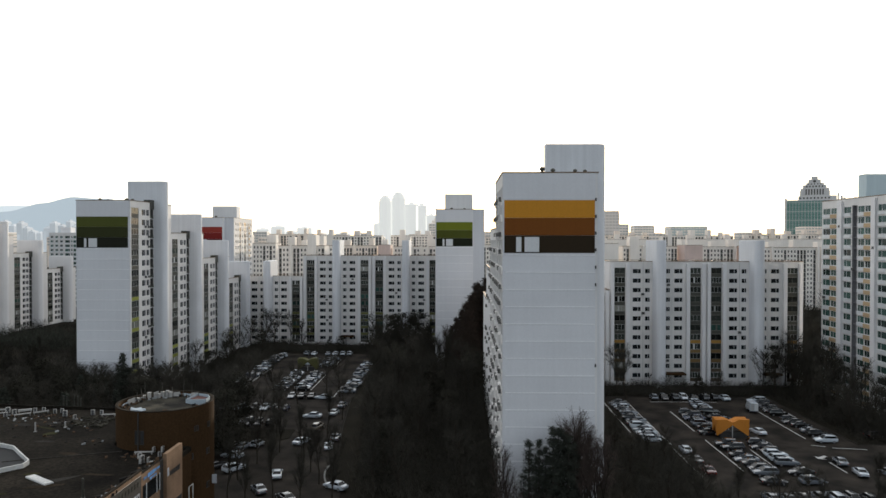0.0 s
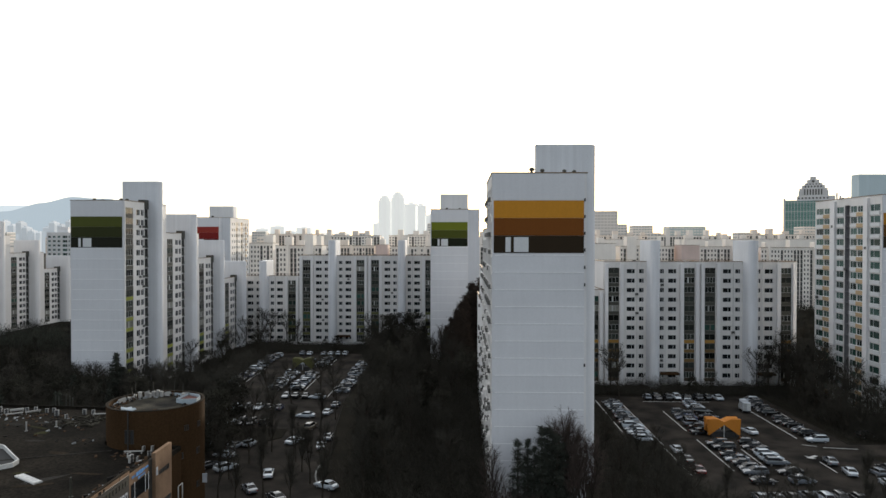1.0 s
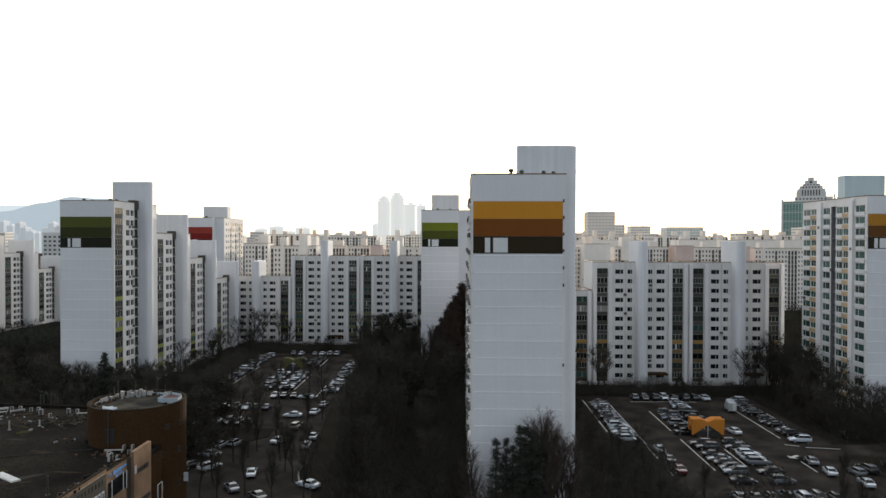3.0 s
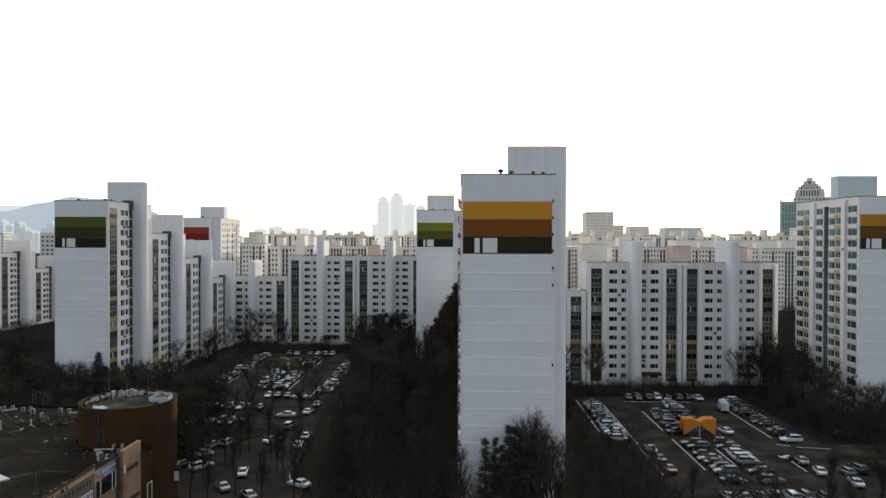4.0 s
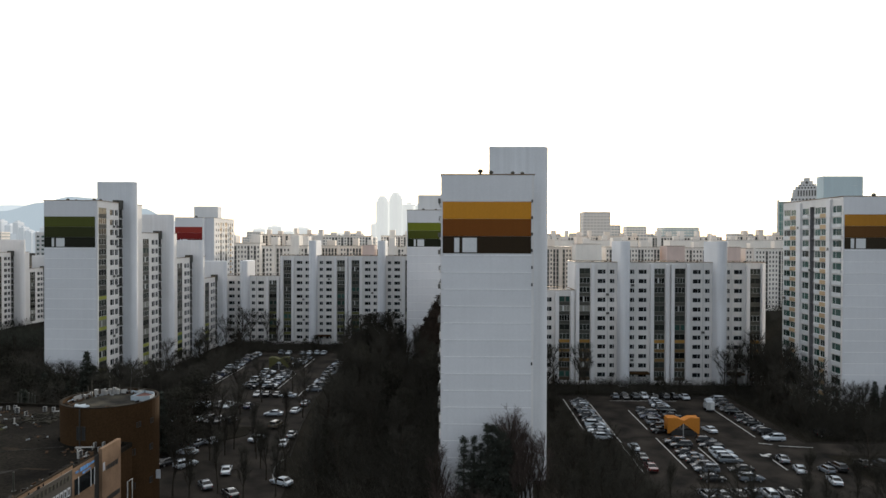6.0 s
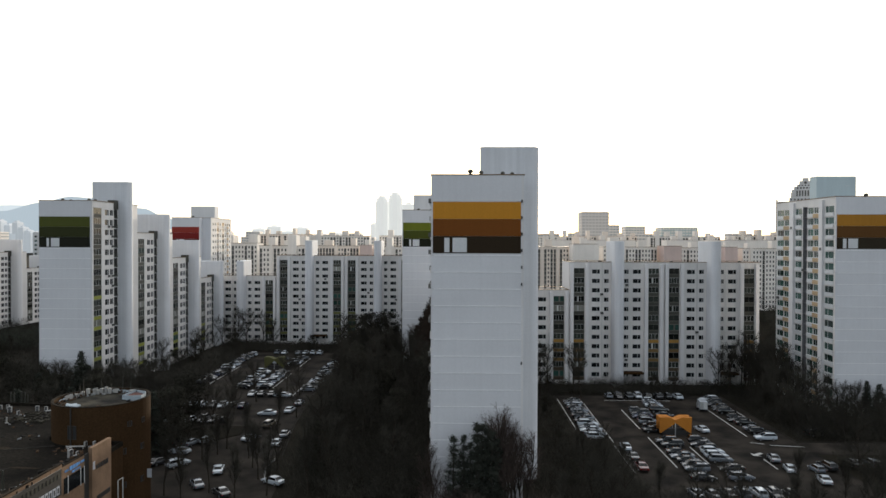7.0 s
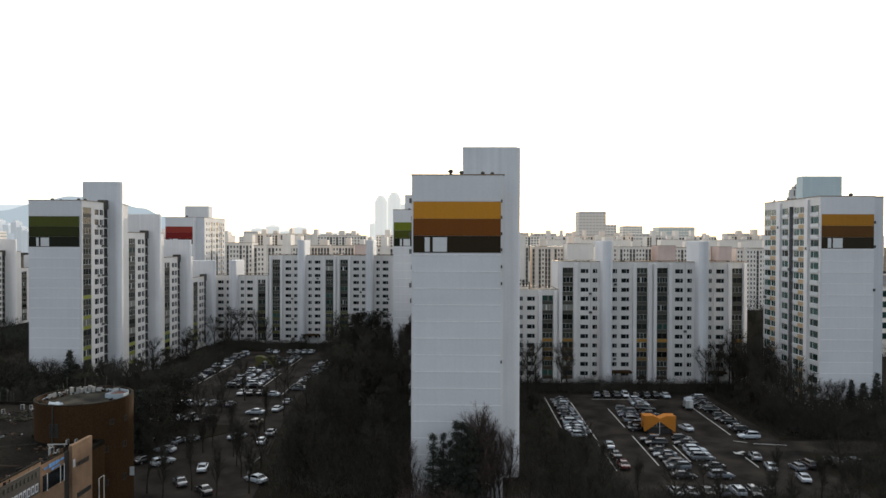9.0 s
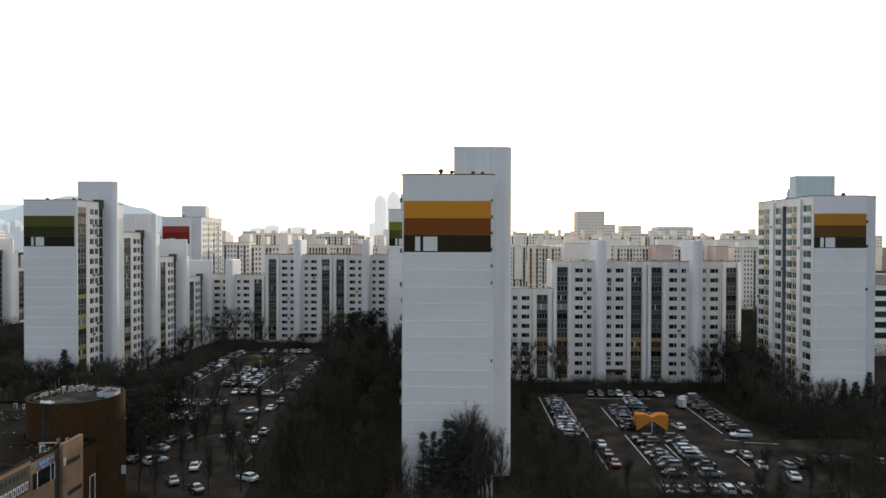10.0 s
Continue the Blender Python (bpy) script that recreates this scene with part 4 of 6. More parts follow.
for x, y, l, r, h in ((-76, 110.6, 3.2, 18, 0.5), (-70.6, 108.2, 2.4, 36, 0.35), (-68.4, 109.6, 2.2, 40, 0.5), (-71.6, 110.4, 2.0, 30, 0.8), (-41.9, 89.2, 2.4, 6, 0.25), (-74.8, 108.6, 2.6, 34, 0.3), (-56.6, 108.4, 2.2, 12, 0.3)):
    d = Build()
    d.box(-l / 2, l / 2, -0.10, 0.10, 0.3, 0.34 + h * 0.35, 0, 0.02)
    for fx in (-l / 2 + 0.15, l / 2 - 0.15):
        d.box(fx - 0.04, fx + 0.04, -0.08, 0.08, 0, 0.31)
    ob = tagged(put("roof_duct", d.mesh("roof_duct", [UNIT])), "low pale metal duct on the roof", "duct", "roof ducts")
    ob.matrix_basis = pose(x, y, 10.5, 0, 0, r)
for x, y, w, h in ((-45.3, 101.4, 0.5, 0.6), (-44.2, 101.9, 0.36, 0.95), (-43.7, 102.0, 0.4, 0.7), (-46.4, 100.7, 0.4, 0.9), (-46.9, 100.2, 0.3, 0.6), (-44.8, 101.7, 0.35, 0.8), (-40.2, 101.7, 0.45, 0.5), (-47.3, 99.0, 0.35, 0.5)):
    d = Build()
    d.box(-w / 2, w / 2, -0.2, 0.2, 0, h, 0, 0.04)
    d.box(-w / 2 - 0.05, w / 2 + 0.05, -0.24, 0.24, h, h + 0.06)
    ob = tagged(put("roof_box", d.mesh("roof_box", [UNIT])), "small grey metal box on the tower roof", "box", "roof boxes")
    ob.matrix_basis = pose(x, y, 15.22, 0, 0, rng.uniform(-20, 20))


def pole(name, label, x, y, z, h, r=0.07, mat=WHITE_METAL, lean=0.0):
    b = Build()
    b.tube([(0, 0, 0), (lean, 0, h)], [r, r], 6)
    b.disc(0, 0, 0, 0.06, r * 2.2, r * 2.2, 8)
    ob = tagged(put(name, b.mesh(name, [mat])), label, "pipe", "roof pipes")
    ob.matrix_basis = pose(x, y, z)


for x, y, h, l in ((-67.4, 114.2, 2.0, 0), (-66.9, 114.3, 1.8, 0), (-65.6, 114.2, 2.1, 0.1), (-65.0, 114.3, 1.9, 0), (-64.4, 114.1, 1.6, 0), (-59.9, 101.9, 0.9, 0), (-63.0, 99.5, 1.4, 0), (-41.5, 73.9, 2.2, 0)):
    pole("vent_pipe", "pale vent pipe standing on the dark roof", x, y, 10.5, h, 0.11, UNIT if h < 1.5 else RAIL, l)
for k in range(9):
    a = radians(55 + k * 13 + (k * 29 % 7) * 3)
    pole("vent_pipe", "dark stovepipe behind the tower rim", cx + 5.4 * math.cos(a), cy + 5.4 * math.sin(a), 15.22, 1.0 + (k * 7 % 5) * 0.4, 0.055, RAIL, 0.15 * (k % 3 - 1))
for name, label, pts, z, mat in (("tarpaulin", "crumpled white tarpaulin on the tower roof", [(-45.9, 93.7), (-45.0, 93.0), (-44.0, 93.1), (-43.7, 93.9), (-44.5, 94.1), (-44.7, 94.7), (-45.6, 94.4), (-46.3, 94.6)], 15.23, TARP),):
    b = Build()
    mx, my = sum(p[0] for p in pts) / len(pts), sum(p[1] for p in pts) / len(pts)
    b.solid([[(x, y, z) for x, y in pts], [(mx + (x - mx) * 0.9, my + (y - my) * 0.9, z + 0.10 + 0.14 * (k % 2)) for k, (x, y) in enumerate(pts)], [(mx + (x - mx) * 0.4, my + (y - my) * 0.4, z + 0.22) for x, y in pts]])
    tagged(put(name, b.mesh(name, [mat])), label, "tarpaulin")
for ang, w, h, tilt in ((66, 1.1, 0.75, 14), (98, 0.9, 0.7, -10), (112, 1.2, 0.85, 8), (128, 0.7, 1.0, 5), (150, 0.8, 0.6, 12), (171, 1.4, 0.7, -8)):
    a = radians(ang)
    b = Build()
    b.solid([[(-w / 2, -0.05, 0), (w / 2, -0.05, 0), (w / 2, 0.05, 0), (-w / 2, 0.05, 0)], [(-w / 2, -0.05, h), (w / 2, -0.05, h * 0.85), (w / 2, 0.05, h * 0.85), (-w / 2, 0.05, h)]])
    ob = tagged(put("storage_panel", b.mesh("storage_panel", [UNIT])), "weathered grey board leaning inside the tower rim", "panel", "rim panels")
    ob.matrix_basis = Matrix.Translation((cx + 5.5 * math.cos(a), cy + 5.5 * math.sin(a), 15.22)) @ Matrix.Rotation(a + math.pi / 2 + radians(tilt), 4, "Z") @ Matrix.Rotation(radians(-tilt * 0.8), 4, "X")
for a0, a1, h, label in ((64, 126, 0.5, "white tarpaulin strip along the tower rim"), (150, 192, 0.34, "torn white tarpaulin on the tower rim")):
    n = int((a1 - a0) / 3)
    b = Build()
    rings = []
    for k in range(n + 1):
        a = radians(a0 + (a1 - a0) * k / n)
        e = h * (0.75 + 0.5 * noise.noise(Vector((k * 0.5, a0, 0))))
        rings.append([(cx + r * math.cos(a), cy + r * math.sin(a), z) for r, z in ((5.85, 15.22), (5.85 - 0.05 * (k % 2), 15.22 + e), (5.78 - 0.05 * (k % 2), 15.23 + e), (5.70 - 0.04 * (k % 3), 15.22))])
    b.solid(rings)
    tagged(put("tarpaulin", b.mesh("tarpaulin", [TARP])), label, "tarpaulin")
shed = thing("roof_enclosure", "open pale blue sheet enclosure with red-brown lining on the tower roof", "enclosure")
corners = [(-39.9, 98.2), (-38.4, 97.4), (-36.3, 96.6), (-36.4, 98.4), (-37.3, 100.2), (-39.4, 101.6)]
for k in range(6):
    (xa, ya), (xb, yb) = corners[k], corners[(k + 1) % 6]
    d = Vector((xb - xa, yb - ya, 0)).normalized()
    q = Vector((-d.y, d.x, 0)) * 0.07
    za, zb = (0.6, 0.72, 1.0, 0.9, 0.8, 0.7)[k], (0.72, 1.0, 0.9, 0.8, 0.7, 0.6)[k]
    b = Build()
    b.solid([[(xa, ya, 15.22), (xb, yb, 15.22), (xb, yb, 15.22 + zb), (xa, ya, 15.22 + za)], [(xa + q.x, ya + q.y, 15.22), (xb + q.x, yb + q.y, 15.22), (xb + q.x, yb + q.y, 15.22 + zb), (xa + q.x, ya + q.y, 15.22 + za)]])
    part("side_sheet", b, [TARP], shed)
b = Build()
mx, my = sum(c[0] for c in corners) / 6, sum(c[1] for c in corners) / 6
b.solid([[(mx + (x - mx) * 0.93, my + (y - my) * 0.93, z) for x, y in corners] for z in (15.22, 15.62)])
part("lining", b, [RUST_SHEET], shed, "red-brown lining")
RUBBLE = [material("rubble_" + n, c, 0.9, vary=0.4, spec=0.2) for n, c in (("pale", (0.30, 0.31, 0.31)), ("brown", (0.075, 0.045, 0.026)), ("dark", (0.018, 0.016, 0.014)))]


def rubble(label, spots, z, seed, long=0.5, high=0.35):
    """Loose boards, bricks and scrap of every shape, too many to count, as one mesh."""
    r = random.Random(seed)
    b = Build()
    for x, y in spots:
        a = r.uniform(0, 3.14)
        l, w, h = r.uniform(0.08, long), r.uniform(0.04, 0.16), r.uniform(0.03, high) * r.random()
        p, q = Vector((math.cos(a), math.sin(a), 0)) * l, Vector((-math.sin(a), math.cos(a), 0)) * w
        up = r.uniform(0, 0.15)
        b.solid([[(x - p.x - q.x, y - p.y - q.y, z + e), (x + p.x - q.x, y + p.y - q.y, z + e + (up if e else 0)), (x + p.x + q.x, y + p.y + q.y, z + e + (up if e else 0)), (x - p.x + q.x, y - p.y + q.y, z + e)] for e in (0.0, h + 0.02)], r.choice((0, 1, 1, 1, 2, 2, 2)))
    tagged(put("debris", b.mesh("debris", RUBBLE)), label, "debris", kind="stuff")


r = random.Random(61)
rubble("pale scraps along the shop front parapet", [(FX - 0.3 + r.uniform(-0.5, 0.45), r.uniform(62, 81)) for k in range(70)], 12.3, 66, 0.45, 0.7)
rim_spots = [(cx + rr * math.cos(a), cy + rr * math.sin(a)) for a, rr in ((r.uniform(0, 6.28), 5.8 - 1.3 * r.random() ** 2) for k in range(130))]
rubble("scrap and boards heaped along the tower rim", rim_spots, 15.22, 62, 0.35, 0.5)
roof_spots = []
for gx, gy, spread, n in ((-69, 108.5, 4.0, 60), (-62, 107.5, 3.0, 50), (-56.5, 106.5, 2.5, 60), (-53.8, 101, 1.8, 30), (-50.5, 95, 2.0, 24), (-42.5, 88.5, 1.5, 30), (-60, 103, 5.0, 40)):
    roof_spots += [(x, y) for x, y in ((r.gauss(gx, spread), r.gauss(gy, spread * 0.5)) for k in range(n)) if x < -37.5 and y < 92 + (x < -48) * 0.3 * (-48 - x) * 4 and y < 111.5]
rubble("scrap, boards and rubble strewn over the dark roof", roof_spots, 10.504, 63, 0.30, 0.2)
# white-rimmed roof light and a fallen panel
skylight = thing("roof_light", "six-sided white-framed roof light with a dark well", "skylight")
ring = [(-63.5, 92.2), (-60.5, 90.9), (-54.6, 85.0), (-54.4, 83.5), (-57.8, 79.7), (-64.9, 76.9), (-69.2, 86.0)]
mx, my = sum(p[0] for p in ring) / 7, sum(p[1] for p in ring) / 7
inner = [(mx + (x - mx) * 0.965, my + (y - my) * 0.965) for x, y in ring]
b = Build()
b.solid([[(x, y, 10.5) for x, y in ring], [(x, y, 11.05) for x, y in ring], [(x, y, 11.05) for x, y in inner], [(x, y, 10.52) for x, y in inner]], caps=False)
part("frame", b, [WHITE_METAL], skylight)
# no real depth: a flat dark sheet stands in for the unlit well
b = Build()
b.face([(x, y, 10.53) for x, y in inner])
part("well", b, [DARK], skylight)
b = Build()
b.box(-2.9, 2.9, -0.65, 0.65, 0.0, 0.22, 0, 0.05)
for k in range(5):
    b.box(-2.3 + k * 1.1, -1.5 + k * 1.1, -0.5, 0.5, 0.22, 0.26)
ob = tagged(put("metal_panel", b.mesh("metal_panel", [WHITE_METAL])), "long white metal panel lying on the dark roof", "panel")
ob.matrix_basis = pose(-49.7, 79.2, 10.5, 0, 0, -33) @ Matrix.Scale(0.8, 4)
rng = random.Random(12)
PATCHES = [material("roof_patch_" + n, c, 0.95, vary=0.5, stain=0.6, spec=0.06) for n, c in (("brown", (0.045, 0.034, 0.022)), ("grey", (0.05, 0.046, 0.04)), ("moss", (0.035, 0.034, 0.014)))]
for k in range(34):
    x, y = rng.uniform(-78, -39), rng.uniform(70, 111)
    if (x > -51 and y > 88) or (x < -53 and 75 < y < 93):
        continue
    b = Build()
    n = rng.randrange(6, 10)
    w, l = rng.uniform(0.4, 3.2), rng.uniform(0.15, 0.9)
    b.solid([[(w * math.cos(2 * math.pi * j / n) * (0.7 + 0.5 * ((j * 37 + k) % 5) / 5), l * math.sin(2 * math.pi * j / n) * (0.7 + 0.5 * ((j * 53 + k) % 4) / 4), z) for j in range(n)] for z in (0.0, 0.012)])
    ob = put("repair_patch", b.mesh("repair_patch", [PATCHES[k % 3]]), hall)
    ob.matrix_basis = pose(x, y, 10.504, 0, 0, rng.uniform(-30, 60))
b = Build()
b.box(-7, 7, -0.1, 0.1, 0, 0.08)
ob = put("roof_seam", b.mesh("roof_seam", [PATCHES[1]]), hall)
ob.matrix_basis = pose(-52, 88.0, 10.504, 0, 0, 20)
rng = random.Random(8)
b = Build()
for k in range(70):
    x, y = rng.uniform(-60.5, -54.5), rng.uniform(102, 107.5)
    a = rng.uniform(0, 3.1)
    l = rng.uniform(0.2, 0.9)
    p, q = Vector((math.cos(a), math.sin(a), 0)) * l, Vector((-math.sin(a), math.cos(a), 0)) * 0.12
    z = rng.uniform(0.05, 0.3)
    b.solid([[(x - p.x - q.x, y - p.y - q.y, h), (x + p.x - q.x, y + p.y - q.y, h), (x + p.x + q.x, y + p.y + q.y, h), (x - p.x + q.x, y - p.y + q.y, h)] for h in (10.5, 10.5 + z)])
tagged(put("debris", b.mesh("debris", [ROOF_GREY])), "scattered boards and rubble on the roof", "debris", kind="stuff")

# ---- cars ----
RUBBER = material("tyre_rubber", (0.02, 0.02, 0.02), 0.85)
RIM = material("alloy_rim", (0.45, 0.45, 0.46), 0.35, metal=0.8)
CAR_GLASS = material("car_glass", (0.006, 0.007, 0.008), 0.06, spec=0.3, vary=0.1)
HEAD = material("headlight_glass", (0.65, 0.66, 0.68), 0.15, vary=0.1)
TAIL = material("tail_light_red", (0.25, 0.01, 0.01), 0.25, vary=0.1)
PAINTS = {"white": (0.53, 0.585, 0.64), "silver": (0.15, 0.17, 0.195), "black": (0.006, 0.006, 0.007), "dark grey": (0.022, 0.023, 0.026), "navy": (0.02, 0.03, 0.07), "red": (0.11, 0.010, 0.010), "beige": (0.17, 0.14, 0.10)}
PAINT_MATS = {k: material("car_paint_" + k.replace(" ", "_"), c, 0.12, metal=0.0, vary=0.06, spec=0.9) for k, c in PAINTS.items()}

for mt in PAINT_MATS.values():
    mt.node_tree.nodes["Principled BSDF"].inputs["Coat Weight"].default_value = 1.0
    mt.node_tree.nodes["Principled BSDF"].inputs["Coat Roughness"].default_value = 0.03
    mt.node_tree.nodes["Principled BSDF"].inputs["Coat IOR"].default_value = 1.7

wheel = Build()
wheel.solid([[(r * math.cos(2 * math.pi * j / 12), y, r * math.sin(2 * math.pi * j / 12)) for j in range(12)] for y, r in ((-0.1, 0.28), (-0.1, 0.32), (0.1, 0.32), (0.1, 0.28))])
wheel.solid([[(r * math.cos(2 * math.pi * j / 8), y, r * math.sin(2 * math.pi * j / 8)) for j in range(8)] for y, r in ((-0.108, 0.12), (-0.104, 0.21), (0.104, 0.21), (0.108, 0.12))], 1)
WHEEL_MESH = wheel.mesh("wheel", [RUBBER, RIM])


def car_proto(shape, colour, lamps=True):
    """Lofted body with a glasshouse and roof skin, wheels and lamps; nose towards +x."""
    names = {"sedan": "saloon car", "suv": "tall estate car", "hatch": "small hatchback car"}
    own = thing("car", f"parked {colour} {names[shape]} on the asphalt", "car", pose(0, 0, -50), "parked cars")
    if shape == "sedan":
        stations = ((-2.40, 0.62, 0.42, 0.72), (-2.34, 0.78, 0.34, 0.92), (-2.10, 0.87, 0.27, 1.01), (-1.60, 0.91, 0.23, 1.03), (-0.6, 0.92, 0.21, 0.99), (0.5, 0.92, 0.21, 0.96), (1.05, 0.92, 0.22, 0.94), (1.60, 0.90, 0.24, 0.87), (2.08, 0.85, 0.28, 0.76), (2.32, 0.75, 0.34, 0.66), (2.42, 0.56, 0.40, 0.55))
        cab, top, roof_z = (-1.90, 1.12), (-1.00, 0.18), 1.45
    elif shape == "suv":
        stations = ((-2.35, 0.70, 0.48, 0.95), (-2.28, 0.85, 0.40, 1.10), (-1.95, 0.92, 0.33, 1.13), (-1.2, 0.94, 0.29, 1.12), (0.2, 0.94, 0.29, 1.10), (1.0, 0.94, 0.29, 1.07), (1.6, 0.92, 0.31, 1.02), (2.05, 0.87, 0.36, 0.93), (2.28, 0.78, 0.42, 0.80), (2.38, 0.60, 0.5, 0.68))
        cab, top, roof_z = (-2.24, 1.10), (-1.80, 0.12), 1.68
    else:
        stations = ((-1.85, 0.66, 0.42, 0.86), (-1.78, 0.80, 0.34, 0.98), (-1.45, 0.85, 0.27, 1.0), (-0.6, 0.86, 0.24, 0.98), (0.4, 0.86, 0.23, 0.95), (0.9, 0.85, 0.24, 0.91), (1.35, 0.81, 0.28, 0.82), (1.68, 0.71, 0.34, 0.70), (1.8, 0.55, 0.4, 0.58))
        cab, top, roof_z = (-1.80, 1.02), (-1.42, 0.25), 1.50
    b = Build()
    rings = []
    for x, w, lo, hi in stations:
        mid = lo + (hi - lo) * 0.6
        half = [(-w * 0.86, lo), (-w * 0.97, lo + 0.09), (-w, mid - 0.12), (-w * 0.985, mid + 0.04), (-w * 0.93, hi - 0.05), (-w * 0.78, hi)]
        rings.append([(x, y, z) for y, z in half] + [(x, 0, hi + 0.025)] + [(x, -y, z) for y, z in reversed(half)])
    b.solid(rings)
    sides = len(rings[0])
    # lowest body faces dark: shade along sills and bumpers put into colour
    b.m = [1 if k < (len(rings) - 1) * sides and k % sides in (0, sides - 2, sides - 1) else m for k, m in enumerate(b.m)]
    w = stations[4][1]
    belt = stations[4][3] - 0.06
    nose, tail = stations[-1], stations[0]
    b.box(nose[0] - 0.03, nose[0] + 0.012, -0.42, 0.42, nose[2] + 0.02, nose[3] - 0.03, 1)
    b.box(tail[0] - 0.012, tail[0] + 0.03, -0.50, 0.50, tail[2], tail[2] + 0.12, 1)
    # roof skin with rounded edges, pillars, mirrors
    b.solid([[(top[0] - e, -w * f, roof_z + z), (top[1] + e, -w * f, roof_z + z), (top[1] + e, w * f, roof_z + z), (top[0] - e, w * f, roof_z + z)] for e, f, z in ((0.05, 0.68, -0.07), (0.04, 0.66, -0.03), (-0.10, 0.56, 0.02), (-0.35, 0.25, 0.04))])
    for q in (-1, 1):
        for xa, xb in ((cab[0], top[0]), (cab[1], top[1])):
            b.tube([(xa, q * w * 0.85, belt), (xb, q * w * 0.65, roof_z - 0.04)], [0.032, 0.028], 4)
        b.box(cab[1] - 0.42, cab[1] - 0.22, q * w * 0.99 - 0.10, q * w * 0.99 + 0.10, belt + 0.02, belt + 0.16, 0, 0.03)
    part("body", b, [PAINT_MATS[colour], RUBBER], own, smooth=True)
    b = Build()
    b.solid([[(cab[0], -w * 0.84, belt), (cab[1], -w * 0.84, belt), (cab[1], w * 0.84, belt), (cab[0], w * 0.84, belt)],
             [(top[0], -w * 0.64, roof_z - 0.04), (top[1], -w * 0.64, roof_z - 0.04), (top[1], w * 0.64, roof_z - 0.04), (top[0], w * 0.64, roof_z - 0.04)]])
    part("glasshouse", b, [CAR_GLASS], own, "dark car windows")
    ax = 1.40 if shape != "hatch" else 1.12
    for x in (-ax, ax):
        for s in (-1, 1):
            put("wheel", WHEEL_MESH, own, pose(x, s * (w - 0.09), 0.32))
    x0, x1 = stations[0][0], stations[-1][0]
    for s in (-1, 1) if lamps else ():
        b = Build()
        z = stations[-2][3] - 0.1
        b.box(x1 - 0.22, x1 - 0.04, s * 0.62 - 0.14, s * 0.62 + 0.14, z - 0.09, z + 0.05)
        part("headlight", b, [HEAD], own)
        b = Build()
        z = stations[1][3] - 0.18
        b.box(x0 + 0.02, x0 + 0.2, s * 0.64 - 0.13, s * 0.64 + 0.13, z - 0.1, z + 0.07)
        part("tail_light", b, [TAIL], own)
    return own


car_kinds = {}
rng = random.Random(42)


def car(x, y, heading, colour=None, shape=None):
    shape = shape or rng.choice(("sedan", "sedan", "sedan", "suv", "suv", "hatch"))
    colour = colour or rng.choices(list(PAINTS), (20, 16, 33, 25, 5, 0, 1))[0]
    key = (shape, colour, y < 165)
    if key not in car_kinds:
        car_kinds[key] = car_proto(*key)
        car_kinds[key].matrix_basis = pose(x, y, 0.02, 0, 0, heading) @ Matrix.Scale(0.94, 4)
        return car_kinds[key]
    return copy_thing(car_kinds[key], pose(x, y, 0.02, 0, 0, heading) @ Matrix.Scale(0.94, 4))


def stalls_y(x, y0, y1, full=0.93, pitch=2.32, lean=0.0, mix=None):
    """Cars side by side along y, noses along x."""
    n = int((y1 - y0) / pitch)
    for k in range(n):
        if rng.random() < full:
            y = y0 + (k + 0.5) * pitch
            car(x + rng.uniform(-0.3, 0.3), y + rng.uniform(-0.12, 0.12), rng.choice((0, 180)) + lean + rng.uniform(-2.5, 2.5), rng.choice(mix) if mix else None)


def stalls_x(y, x0, x1, full=0.93, pitch=2.42, mix=None):
    n = int((x1 - x0) / pitch)
    for k in range(n):
        if rng.random() < full:
            car(x0 + (k + 0.5) * pitch + rng.uniform(-0.12, 0.12), y + rng.uniform(-0.3, 0.3), rng.choice((90, 90, -90)) + rng.uniform(-2.5, 2.5), rng.choice(mix) if mix else None)


LIGHT = ("white", "silver", "white", "dark grey", "white", "silver", "black")
MIXED = ("white", "black", "dark grey", "silver", "black", "white", "dark grey")
GLOOM = ("black", "dark grey", "dark grey", "navy", "silver")
stalls_y(37.6, 131.5, 166.0, 0.97, mix=LIGHT)
for y, c in ((126.2, "white"), (120.6, "dark grey"), (115.0, "red")):
    car(41.6, y, 90, c, "sedan")
stalls_y(50.7, 140.5, 157.5, 0.95, mix=GLOOM)
stalls_y(56.2, 141.5, 165.5, 0.85, mix=LIGHT)
stalls_y(50.7, 112.8, 132.5, 0.95, mix=MIXED)
stalls_y(56.6, 113.2, 133.0, 0.95, mix=MIXED)
stalls_y(71.0, 136.0, 166.5, 0.9, mix=("white", "black", "dark grey", "black", "silver"))
car(70.6, 132.9, 178, "white", "suv")
car(60.2, 138.7, 100, "white", "sedan")
car(50.0, 138.0, 8, "dark grey", "sedan")
car(66.4, 120.2, 80, "silver", "sedan")
car(66.6, 114.6, 78, "white", "sedan")
car(56.4, 109.9, 3, "silver", "suv")
car(50.2, 109.8, 2, "dark grey", "sedan")
stalls_x(102.6, 40.5, 64.5, 0.85)
stalls_x(168.3, 46.5, 67.0, 0.85)
for x, y, a, c in ((71.0, 114.5, 95, "silver"), (73.6, 116.0, 95, "dark grey"), (82.0, 136.5, 20, "black"), (79.0, 118, 90, "dark grey"), (82.0, 117.5, 90, "silver"), (69.5, 109.3, 80, "white"), (88, 117, 90, "black")):
    car(x, y, a, c)
stalls_y(-59.6, 178.0, 228.0, 0.93)
stalls_y(-46.6, 174.5, 199.5, 0.95, mix=("white", "silver", "dark grey", "white", "black"))
stalls_y(-41.1, 174.5, 199.5, 0.93)
stalls_y(-41.2, 207.5, 222.0, 0.9, mix=LIGHT)
